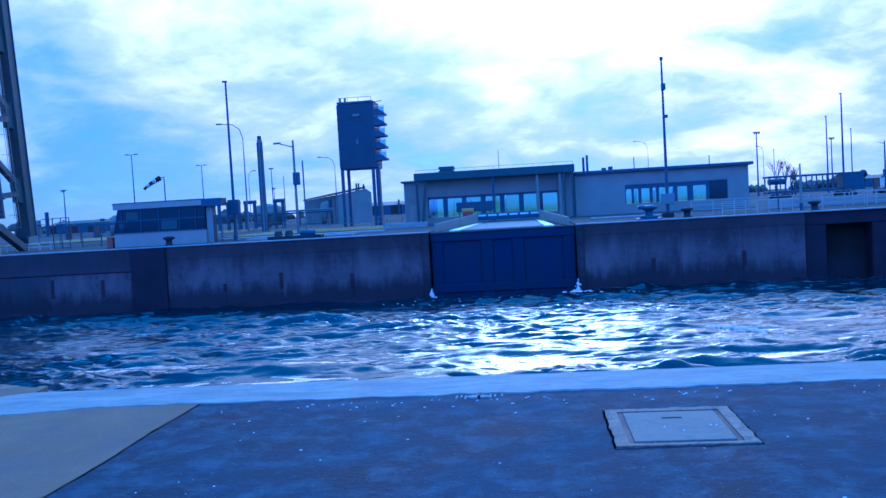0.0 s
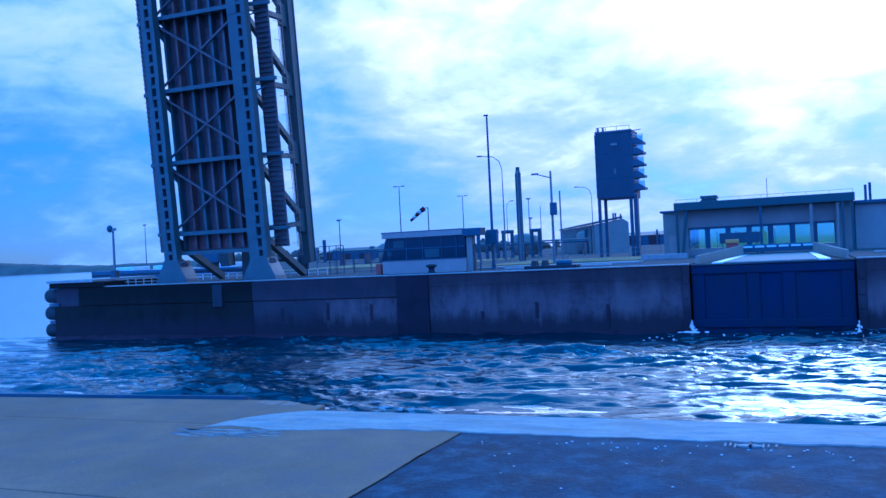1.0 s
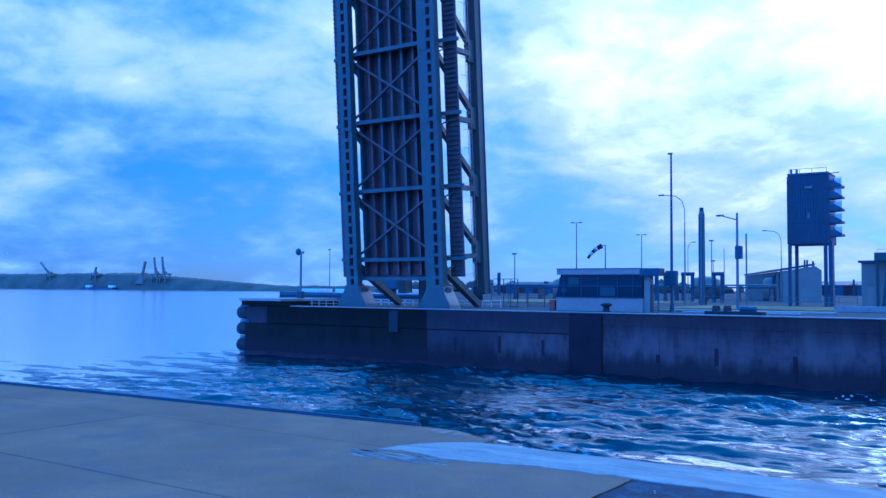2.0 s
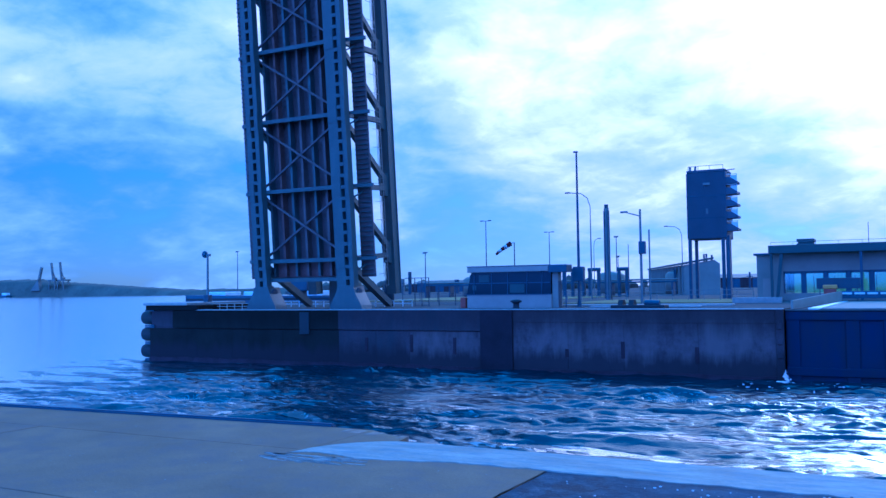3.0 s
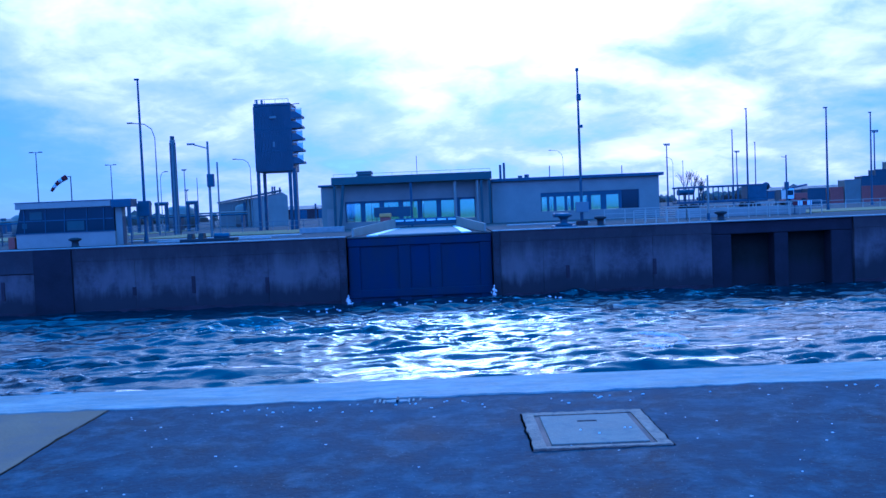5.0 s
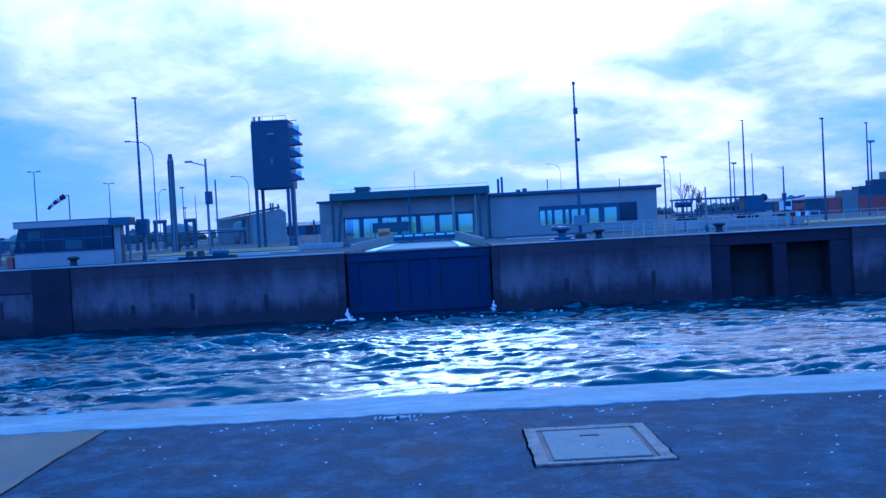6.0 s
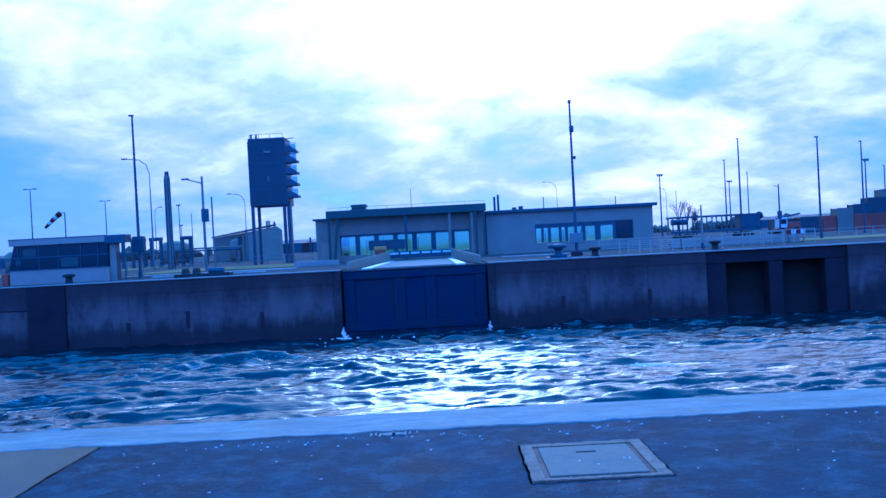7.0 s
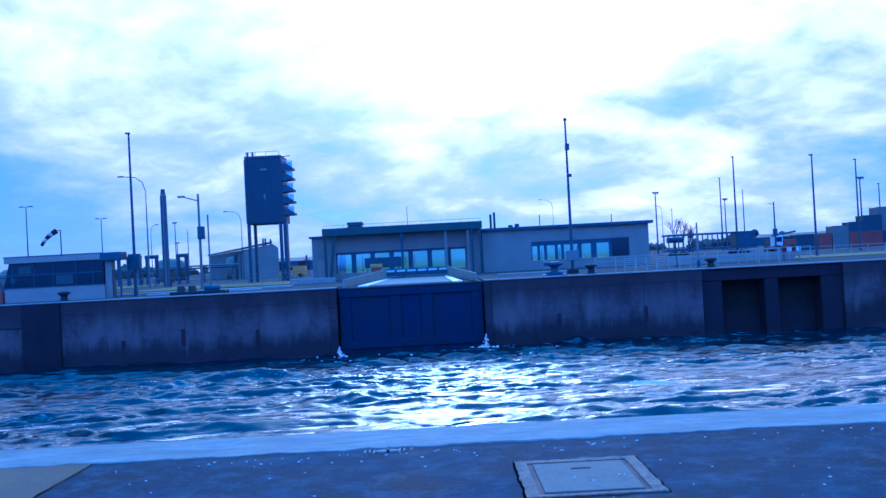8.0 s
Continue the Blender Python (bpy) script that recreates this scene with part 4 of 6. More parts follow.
def build_quay_marks():
    # chipped patch with an iron eye beside the coping
    p = thing("edge_patch", "small pale mortar patch with an iron bar at the coping", "patch", (-0.5, 7.66, 0))
    rng = random.Random(12)
    bm = bmesh.new()
    ring = [bm.verts.new((0.10 * math.cos(a) * (1 + 0.25 * noise.noise((a * 2, 1, 0))), 0.05 * math.sin(a) * (1 + 0.3 * noise.noise((a * 2, 4, 0))), 0.006)) for a in [2 * math.pi * i / 26 for i in range(26)]]
    low = [bm.verts.new((v.co.x * 1.05, v.co.y * 1.05, -0.02)) for v in ring]
    bm.faces.new(ring)
    for i in range(26):
        bm.faces.new((low[i], low[(i + 1) % 26], ring[(i + 1) % 26], ring[i]))
    part("mortar", bm, PAINT, p)
    for i, (dx, y0, y1) in enumerate(((-0.19, -0.05, 0.06), (-0.15, -0.02, 0.08), (-0.11, -0.07, 0.05), (0.11, -0.06, 0.07), (0.15, -0.03, 0.06), (0.21, 0.0, 0.07))):
        part("drip", made(box, dx - 0.009, dx + 0.009, y0, y1, -0.01, 0.005, 0.003), PAINT, p)
    part("iron_bar", made(box, 0.0, 0.022, -0.065, 0.07, 0.0, 0.025, 0.004), RUBBER, p)
    # grit and gull droppings scattered on the asphalt
    bm = bmesh.new()
    for i in range(120):
        x, y = rng.uniform(-3.0, 7.5), rng.uniform(4.2, 7.75)
        r = rng.choice((0.003, 0.005, 0.007)) * rng.uniform(0.7, 1.4)
        bmesh.ops.create_icosphere(bm, subdivisions=1, radius=1.0, matrix=Matrix.Translation((x, y, 0.0)) @ Matrix.Diagonal((r * rng.uniform(1, 2.2), r, r * 0.35, 1)))
    for i in range(60):
        x = rng.uniform(-2.8, 6.5)
        y = 7.60 - abs(rng.gauss(0, 0.13))
        r = rng.uniform(0.005, 0.017)
        bmesh.ops.create_icosphere(bm, subdivisions=1, radius=1.0, matrix=Matrix.Translation((x, y, -0.001)) @ Matrix.Diagonal((r, r * 0.35, 0.006, 1)))
    tagged(part("grit", bm, WHITE), "pale grit and paint flecks on the asphalt", "grit", kind="stuff")
    bm = bmesh.new()
    for i in range(60):
        x, y = rng.uniform(-9, -3.2), rng.uniform(4.0, 8.4)
        r = rng.uniform(0.003, 0.008)
        bmesh.ops.create_icosphere(bm, subdivisions=1, radius=1.0, matrix=Matrix.Translation((x, y, 0.002)) @ Matrix.Diagonal((r * 1.6, r, r * 0.4, 1)))
    tagged(part("grit", bm, COPING), "pale grit on the concrete slabs", "grit", kind="stuff")


build_hatch()
build_quay_marks()


# ---- buildings on the far quay ----
def build_machine_house():
    b = thing("machinery_house", "low grey-brown lock machinery house with green fascia and a window row", "building", (0, 92, 0))
    x0, x1 = -11.8, 4.6
    # front wall: piers between seven windows, lintel and sill
    xs = [-10.75 + i * 2.0 for i in range(7)]
    bm = bmesh.new()
    box(bm, x0, x1, 0.3, 0.6, 2.86, 4.62)
    part("lintel_wall", bm, BRICK, b)
    bm = bmesh.new()
    box(bm, x0, x1, 0.3, 0.6, 0, 0.7)
    part("sill_wall", bm, BRICK, b)
    edges = [x0] + [v for x in xs for v in (x, x + 1.72)] + [x1]
    for a, c in zip(edges[::2], edges[1::2]):
        bm = bmesh.new()
        box(bm, a, c, 0.302, 0.6, 0.7, 2.86)
        part("pier", bm, BRICK if c - a > 0.6 else DARKSTEEL, b)
    for x in xs:
        w = part("window", made(box, x + 0.04, x + 1.68, 0.42, 0.44, 0.74, 2.70), PANE, b, "pale blue see-through window")
        w.visible_shadow = False
        bm = bmesh.new()
        for u in (x + 0.04, x + 1.68):
            box(bm, u - 0.07, u + 0.07, 0.36, 0.48, 0.7, 2.86)
        box(bm, x, x + 1.72, 0.36, 0.48, 2.62, 2.86)
        part("frame", bm, DARKSTEEL, w)
        # the window across the hall
        v = part("window", made(box, x + 0.04, x + 1.96, 9.4, 9.42, 0.5, 3.2), FROST, b, "frosted rear window")
        v.visible_shadow = False
    bm = bmesh.new()
    box(bm, x0, x1, 9.3, 9.6, 3.3, 4.62)
    box(bm, x0, x1, 9.3, 9.6, 0, 0.45)
    part("back_wall", bm, BRICK, b)
    for xe in (x0, x1 - 0.3):
        part("side_wall", made(box, xe, xe + 0.3, 0.6, 9.3, 0, 4.62), BRICK, b)
    part("roof_slab", made(box, x0, x1, 0.3, 9.6, 4.622, 4.8), ROOF, b)
    part("floor_slab", made(box, x0, x1, 0.61, 9.29, 0.004, 0.05), EARTH, b)
    part("fascia", made(box, x0 - 0.1, x1 + 0.1, -1.3, -1.1, 4.6, 5.4, 0.03), ROOF, b, "dark green fascia band")
    part("canopy", made(box, x0 - 0.1, x1 + 0.1, -1.1, 9.6, 4.81, 5.3), ROOF, b)
    for x, r in ((x0 + 0.15, 0.0), (x0 + 1.1, 0.5), (-3.7, 0.0), (x1 - 1.0, 0.0), (x1 - 0.15, 0.0)):
        bm = bmesh.new()
        beam(bm, (x - r, -1.05, 0), (x, -1.05, 4.6), 0.24, 0.3)
        part("canopy_post", bm, ROOF if x != -3.7 else DARKSTEEL, b)
    for x, m in ((0.86, BRICK), (3.2, BRICK)):
        part("down_pipe", made(rod, (x, -0.9, 0), (x, -0.9, 4.58), 0.16), m, b, "pale standing pipe")
    # roof vent with a broad cap
    bm = bmesh.new()
    prism(bm, [(-9.75, 5.3), (-7.65, 5.3), (-8.1, 5.75), (-9.3, 5.75)], 1, 1.0, 3.0)
    v = part("roof_vent", bm, ROOF, b)
    part("vent_cap", made(box, -9.5, -7.9, 0.9, 3.1, 5.75, 6.05, 0.03), ROOF, v)
    part("antenna", made(rod, (-3.1, 2, 5.3), (-3.1, 2, 7.5), 0.03), DARKSTEEL, b)
    bm = bmesh.new()
    beam(bm, (x0, 0.0, 5.75), (x1, 0.0, 5.75), 0.035)
    for i in range(9):
        x = x0 + (x1 - x0) * i / 8
        beam(bm, (x, 0.0, 5.3), (x, 0.0, 5.77), 0.03)
    part("roof_rail", bm, GALV, b)
    # annex at its end
    part("annex", made(box, x0 - 1.5, x0 - 0.004, 0.8, 7, 0, 4.5), BRICK, b)
    part("annex_roof", made(box, x0 - 1.75, x0 - 0.12, 0.5, 7.2, 4.5, 4.72, 0.02), DARKSTEEL, b)
    part("annex_door", made(box, x0 - 0.95, x0 - 0.2, 0.74, 0.8, 0.1, 2.2), CREAM, b, "pale door panel")


def build_workshop():
    b = thing("lock_workshop", "long flat-roofed grey-brown building with an open window band", "building", (0, 92, 0))
    x0, x1 = 4.72, 22.3
    w0, w1, z0, z1 = 9.85, 20.2, 1.0, 2.95
    part("wall", made(box, x0, w0, 0.3, 0.6, 0, 4.3), BRICK, b)
    part("wall", made(box, w1, x1, 0.3, 0.6, 0, 4.3), BRICK, b)
    part("wall", made(box, w0, w1, 0.302, 0.6, 0, z0), BRICK, b)
    part("wall", made(box, w0, w1, 0.302, 0.6, z1, 4.3), BRICK, b)
    # band of panes and dark panels
    segs = [(9.95, 10.5, 1), (10.75, 11.2, 1), (11.5, 12.35, 1), (12.65, 13.0, 1), (13.3, 14.75, 1), (15.15, 16.15, 1), (16.75, 18.05, 1), (18.35, 20.1, 0)]
    for a, c, open_ in segs:
        zt = z1 - (0.45 if open_ else 0.05)
        w = part("window", made(box, a, c, 0.44, 0.46, z0 + 0.05, zt), PANE if open_ else DARKGLASS, b, "" if open_ else "dark window panel")
        w.visible_shadow = not open_
        part("transom", made(box, a + 0.002, c - 0.002, 0.38, 0.5, zt, z1), DARKSTEEL, b)
    stops = [w0] + [v for a, c, _ in segs for v in (a, c)] + [w1]
    for a, c in zip(stops[::2], stops[1::2]):
        if c - a > 0.02:
            part("mullion", made(box, a, c, 0.36, 0.52, z0, z1), DARKSTEEL, b)
    for a, c in ((4.72, 9.9), (20.2, 22.3)):
        part("back_wall", made(box, a, c, 9.0, 9.3, 0, 4.3), BRICK, b)
    part("back_wall", made(box, 9.9, 20.2, 9.0, 9.3, 3.2, 4.3), BRICK, b)
    for i in range(5):
        v = part("window", made(box, 9.95 + i * 2.05, 11.9 + i * 2.05, 9.1, 9.12, 0.7, 3.2), FROST, b, "frosted rear window")
        v.visible_shadow = False
    part("back_wall", made(box, 9.9, 20.2, 9.0, 9.3, 0, 0.7), BRICK, b)
    part("side_wall", made(box, x1 - 0.3, x1, 0.6, 9.0, 0, 4.3), BRICK, b)
    part("roof", made(box, x0, x1 + 0.45, -0.15, 9.5, 4.302, 4.62, 0.03), DARKSTEEL, b, "dark roof edge")
    part("floor_slab", made(box, x0, x1, 0.61, 8.99, 0.004, 0.05), EARTH, b)
    for x, h in ((5.88, 6.2), (6.28, 6.4)):
        part("flue", made(rod, (x, 3, 4.6), (x, 3, h), 0.13), DARKSTEEL, b)
    for x, h in ((8.0, 4.95), (8.7, 5.05), (11.2, 5.9), (19.0, 5.6)):
        part("roof_fitting", made(rod, (x, 3, 4.6), (x, 3, h), 0.05 if h > 5.1 else 0.25, n=8), DARKSTEEL, b)


def build_tower():
    """Elevated radar and signal block on four legs, with landings on its side."""
    t = thing("signal_tower", "dark corrugated equipment block raised on steel legs", "tower", (-20.45, 105, 0))
    w, z0, z1 = 2.25, 7.0, 15.15
    bm = bmesh.new()
    n = 26
    for i in range(n):
        a, c = -w + 2 * w * i / n, -w + 2 * w * (i + 0.5) / n
        box(bm, a, c, -0.06, 0.02, z0 + 0.1, z1 - 0.35)
    part("corrugation", bm, CLADDING, t)
    part("body", made(box, -w, w, 0.02, 4.2, z0, z1 - 0.3, 0.1), CLADDING, t)
    part("parapet", made(box, -w + 0.05, w - 0.05, -0.02, 4.25, z1 - 0.3, z1, 0.05), CLADDING, t)
    for z in (9.4, 12.0):
        part("seam", made(box, -w - 0.02, w + 0.02, -0.075, -0.055, z, z + 0.12), DARKSTEEL, t)
    for x, y in ((-w + 0.2, 0.3), (w - 0.5, 0.3), (-w + 0.2, 3.9), (w - 0.5, 3.9)):
        part("leg", made(beam, (x, y, 0), (x, y, z0), 0.36, 0.36), DARKSTEEL, t)
    part("stair_core", made(box, w - 0.2, w + 0.25, 0.2, 1.2, 0, z0 + 0.4), DARKSTEEL, t)
    # floodlight and a faint sign on the face
    part("wall_light", made(box, -0.3, 0.5, -0.2, -0.06, 13.3, 13.6, 0.04), GALV, t, "pale wall light")
    part("plate", made(box, -0.05, 0.2, -0.1, -0.06, 9.95, 10.55), GALV, t, "small pale plate")
    for i, z in enumerate((7.9, 9.35, 10.75, 12.15, 13.35)):
        bm = bmesh.new()
        prism(bm, [(w - 0.05, z - 0.05), (w + 1.25, z), (w + 1.25, z + 0.25), (w + 0.5, z + 0.75), (w - 0.05, z + 0.8)], 1, 0.1, 2.2)
        l = part("landing", bm, CLADDING, t, "stair landing")
        bm = bmesh.new()
        for u in (0.55, 1.2):
            beam(bm, (w + u, 0.3, z + 0.1), (w + u, 0.3, z + 1.1), 0.06)
        beam(bm, (w, 0.3, z + 1.1), (w + 1.22, 0.3, z + 1.1), 0.06)
        box(bm, w + 0.5, w + 1.2, 0.4, 0.44, z + 0.35, z + 1.0)
        part("landing_rail", bm, WHITE, l, "pale mesh rail")
    bm = bmesh.new()
    for x in (-w + 0.2, -0.9, 0.4, w - 0.3):
        beam(bm, (x, 0.3, z1), (x, 0.3, z1 + 0.5), 0.05)
    beam(bm, (-w + 0.2, 0.3, z1 + 0.5), (w - 0.3, 0.3, z1 + 0.5), 0.05)
    part("roof_rail", bm, GALV, t)
    part("jib", made(beam, (w - 0.4, 0.5, z1 - 0.2), (w + 1.0, 0.5, z1 - 0.1), 0.09), DARKSTEEL, t)
    for x in (-w + 0.4, -w + 1.0):
        part("roof_lamp", made(box, x - 0.12, x + 0.12, 0.3, 0.6, z1, z1 + 0.5, 0.05), GALV, t)


def build_shed():
    b = thing("open_shed", "long grey shed with an open colonnade side", "shed", pose(-33.2, 150, 0))
    # gable end faces the lock; the long side runs back and away
    w, L = 5.9, 46
    k = -0.39
    bm = bmesh.new()
    prism(bm, [(0, 0), (w, 0), (w, 5.1), (w - 0.9, 5.75), (0, 5.0)], 1, 0, 0.3)
    part("gable_wall", bm, BRICK, b)
    for i in range(13):
        y = 1 + i * 3.6
        part("column", made(box, k * y - 0.25, k * y + 0.25, y - 0.25, y + 0.25, 0, 5.0), BRICK, b)
    bm = bmesh.new()
    vs = [(-0.3, -0.3, 5.0), (w - 0.9, -0.3, 5.85), (w - 0.9 + k * L, L, 5.85), (-0.3 + k * L, L, 5.0)]
    lo = [bm.verts.new(v) for v in vs]
    hi = [bm.verts.new((x, y, z + 0.35)) for x, y, z in vs]
    bm.faces.new(lo[::-1])
    bm.faces.new(hi)
    for i in range(4):
        bm.faces.new((lo[i], lo[(i + 1) % 4], hi[(i + 1) % 4], hi[i]))
    part("roof", bm, ROOF, b)
    bm = bmesh.new()
    vs = [(1.2, 0.3), (w, 0.3), (w + k * L, L), (1.2 + k * L, L)]
    prism(bm, vs, 2, 0, 4.9)
    part("hall", bm, WALL_DARK, b)
    for x, h in ((2.6, 6.9), (3.0, 6.9), (3.9, 6.7)):
        part("flue", made(rod, (x, 4, 5.3), (x, 4, h), 0.16), DARKSTEEL, b)


build_machine_house()
build_workshop()
build_tower()
build_shed()

# column-like vent stack
p = thing("vent_stack", "stout grey vent stack with ribbed sides", "stack", (-31.3, 101, 0))
bm = bmesh.new()
rod(bm, (0, 0, 0), (0, 0, 10.9), 0.34, 0.30, 18)
part("shaft", bm, GALV, p)
for k in range(6):
    a = k * math.pi / 3
    part("rib", made(beam, (0.34 * math.cos(a), 0.34 * math.sin(a), 0.2), (0.31 * math.cos(a), 0.31 * math.sin(a), 10.6), 0.09), DARKSTEEL, p)
part("cap", made(rod, (0, 0, 10.9), (0, 0, 11.35), 0.24, 0.24, 14), DARKSTEEL, p)

# ---- lamps, masts and signals ----
double_lamp(-65.3, 140, 13.4)
double_lamp(-64.9, 170, 12.9)
street_lamp(-34.6, 105, 13.5, -2.9)
street_lamp(-55.4, 170, 11.2, 1.2)
street_lamp(-33.4, 150, 11.7, -2.6)
street_lamp(32.0, 240, 16.5, -3.4)
street_lamp(61.9, 240, 13.2, -1.6)
for x, y, h in ((-89.5, 300, 18.9), (-97.9, 330, 13.0), (-261.1, 300, 19.2), (-138.5, 250, 13.4), (55.3, 220, 15.6), (85.9, 260, 15.2), (97.3, 200, 15.4)):
    flood_mast(x, y, h)
for x, y, h, r in ((55.4, 170, 14.6, 0.16), (41.1, 120, 13.6, 0.15), (73.8, 210, 14.5, 0.16), (36.8, 85, 9.9, 0.12), (53.1, 110, 11.5, 0.13), (76.2, 150, 10.7, 0.14), (-93.8, 330, 17.2, 0.2), (70.0, 260, 13.0, 0.14)):
    tall_post(x, y, h, r)
short = pole_thing("signal_post", "dark post with a small side arm by the quay", "post", 34.78, 90, 5.75, 0.11)
part("side_arm", made(beam, (-0.5, 0, 5.6), (0, 0, 5.5), 0.05), DARKSTEEL, short)
part("box", made(box, -0.2, 0.2, -0.15, 0.15, 2.2, 3.0, 0.03), DARKSTEEL, short)
pole_thing("marker_post", "grey marker post on the quay", "post", 19.6, 66, 3.4, 0.1, (), "", BRICK)

mast = thing("radio_mast", "slim dark steel mast with small fittings on the quay", "mast", (10.4, 68, 0))
part("pole", made(rod, (0, 0, 0), (0, 0, 11.9), 0.13, 0.07), DARKSTEEL, mast)
part("plinth", made(box, -0.4, 0.4, -0.4, 0.4, 0, 0.35, 0.04), WALL_DARK, mast)
part("cabinet", made(box, -0.5, 0.5, -0.35, -0.12, 1.0, 1.8, 0.03), GALV, mast, "grey cabinet")
part("horn", made(box, -0.1, 0.22, -0.16, 0.16, 9.6, 10.1, 0.05), DARKSTEEL, mast)
part("bracket", made(box, -0.05, 0.3, -0.08, 0.08, 7.5, 7.75, 0.03), DARKSTEEL, mast)
part("tip", made(box, -0.12, 0.12, -0.1, 0.1, 11.85, 12.1, 0.03), DARKSTEEL, mast)

sig = thing("traffic_signal", "tall signal pole with a lamp arm and dark signal heads", "signal", (-20.25, 75, 0))
part("pole", made(rod, (0, 0, 0), (0, 0, 8.3), 0.13, 0.09), GALV, sig)
part("arm", made(rod, (0, 0, 7.7), (-1.3, 0, 8.1), 0.05), GALV, sig)
part("lamp_head", made(box, -1.75, -1.1, -0.12, 0.12, 8.04, 8.2, 0.04), GALV, sig)
part("signal_head", made(box, -0.1, 0.5, -0.45, -0.1, 4.4, 5.5, 0.06), DARKSTEEL, sig)
part("rear_pole", made(rod, (0.35, 1.5, 0), (0.35, 1.5, 6.6), 0.07), GALV, sig)

lamp = thing("navigation_light", "slim post with a round lantern on the quay end", "light", (-60.4, 65, 0))
part("post", made(rod, (0, 0, 0), (0, 0, 5.3), 0.13, 0.1), GALV, lamp)
part("plinth", made(box, -0.3, 0.3, -0.3, 0.3, 0, 1.4, 0.05), DARKSTEEL, lamp)
bm = bmesh.new()
bmesh.ops.create_uvsphere(bm, u_segments=14, v_segments=8, radius=0.32, matrix=Matrix.Translation((-0.35, 0, 5.35)) @ Matrix.Diagonal((1.0, 0.9, 1.1, 1)))
part("lantern", bm, DARKSTEEL, lamp, smooth=True)
part("bracket", made(box, -0.2, 0.35, -0.1, 0.1, 5.15, 5.4, 0.03), GALV, lamp)


# ---- quay furniture ----
def bollard(x, y=62.7, k=1.0):
    b = thing("bollard", "black cast-iron mooring bollard on the quay edge", "bollard", (x, y, 0), group="mooring bollards")
    bm = bmesh.new()
    lathe(bm, [(0.42 * k, 0), (0.42 * k, 0.06), (0.26 * k, 0.12), (0.22 * k, 0.42), (0.3 * k, 0.5), (0.44 * k, 0.56), (0.44 * k, 0.66), (0.2 * k, 0.74)], n=18)
    part("casting", bm, RUBBER, b, smooth=True)
    return b


for x in (-26.8, 10.9, 19.5, 42.0):
    bollard(x)


def build_capstan():
    c = thing("capstan", "dark mooring capstan on a broad base", "capstan", (8.35, 63.2, 0))
    part("base_plate", made(box, -0.85, 0.85, -0.7, 0.7, 0, 0.14, 0.03), DARKSTEEL, c)
    bm = bmesh.new()
    lathe(bm, [(0.62, 0.14), (0.62, 0.28), (0.3, 0.34), (0.26, 0.6), (0.38, 0.72), (0.62, 0.8), (0.62, 0.94), (0.3, 1.05)], n=20)
    part("drum", bm, DARKSTEEL, c, smooth=True)
    part("motor", made(box, -0.75, -0.2, -0.3, 0.3, 0.75, 1.05, 0.08), DARKSTEEL, c)


def build_hooks():
    c = thing("mooring_hooks", "low dark quick-release mooring hook frame", "mooring hook", (-17.5, 63.6, 0))
    part("bed", made(box, -1.9, 2.1, -0.6, 0.7, 0, 0.28, 0.05), RUBBER, c)
    for x in (-1.2, -0.4):
        bm = bmesh.new()
        prism(bm, [(-0.5, 0.28), (0.5, 0.28), (0.25, 0.66), (-0.3, 0.66)], 0, x - 0.18, x + 0.18)
        part("hook", bm, RUBBER, c)
    part("winch", made(rod, (0.5, 0, 0.46), (1.6, 0, 0.42), 0.2, 0.2, 14), DARKSTEEL, c)


build_capstan()
build_hooks()


RAILPAINT = surface("dull_white_rail_paint", (0.34, 0.32, 0.25), 0.7, var=0.2, scale=1.2, fine=12, bump=0.05, spec=0.2)


def railing(name, label, pts, h, rails, every, material, group=""):
    """Posts and rails along a line of ground points."""
    r = thing(name, label, "railing", (pts[0][0], pts[0][1], 0), group=group)
    o = Vector((pts[0][0], pts[0][1], 0))
    for a, b in zip(pts, pts[1:]):
        a, b = Vector((*a, 0)) - o, Vector((*b, 0)) - o
        for k in rails:
            part("rail", made(beam, a + Vector((0, 0, k * h)), b + Vector((0, 0, k * h)), 0.055), material, r)
        n = max(1, round((b - a).length / every))
        for i in range(n + 1):
            p = a.lerp(b, i / n)
            part("post", made(beam, p, p + Vector((0, 0, h)), 0.065), material, r)
    return r


railing("white_railing", "dull white steel railing along the far quay", [(12.6, 70.5), (19.2, 70.5), (27.5, 70.5)], 1.1, (0.35, 0.68, 1.0), 1.6, RAILPAINT, "quay railings")
railing("white_railing", "dull white steel railing along the far quay", [(14.0, 66.0), (19.0, 66.0)], 0.95, (0.35, 0.68, 1.0), 0.8, RAILPAINT, "quay railings")
railing("white_railing", "dull white steel railing along the far quay", [(26.0, 74.0), (31.5, 74.0)], 1.15, (0.5, 1.0), 0.9, RAILPAINT, "quay railings")
railing("white_railing", "low white guard rail at the quay end", [(-59.8, 64.0), (-54.3, 64.0)], 0.55, (0.5, 1.0), 0.9, RAILPAINT, "quay railings")
railing("white_railing", "low white guard rail behind the bridge", [(-58.5, 73.0), (-42.0, 73.0)], 0.6, (0.5, 1.0), 1.0, WHITE, "quay railings")
railing("guard_rail", "grey road guard rail behind the cabin", [(-36.0, 95), (-29.0, 95), (-14.0, 95)], 1.1, (0.55, 1.0), 1.6, GALV, "road guard rails")
railing("guard_rail", "grey road guard rail along the far road", [(28, 92), (38, 92), (60, 96)], 0.9, (0.6, 1.0), 2.0, RAILPAINT, "road guard rails")
railing("mesh_fence", "dark steel fence with tall posts", [(-56, 95), (-41, 95)], 2.0, (0.1, 0.5, 1.0), 2.5, DARKSTEEL, "fences")
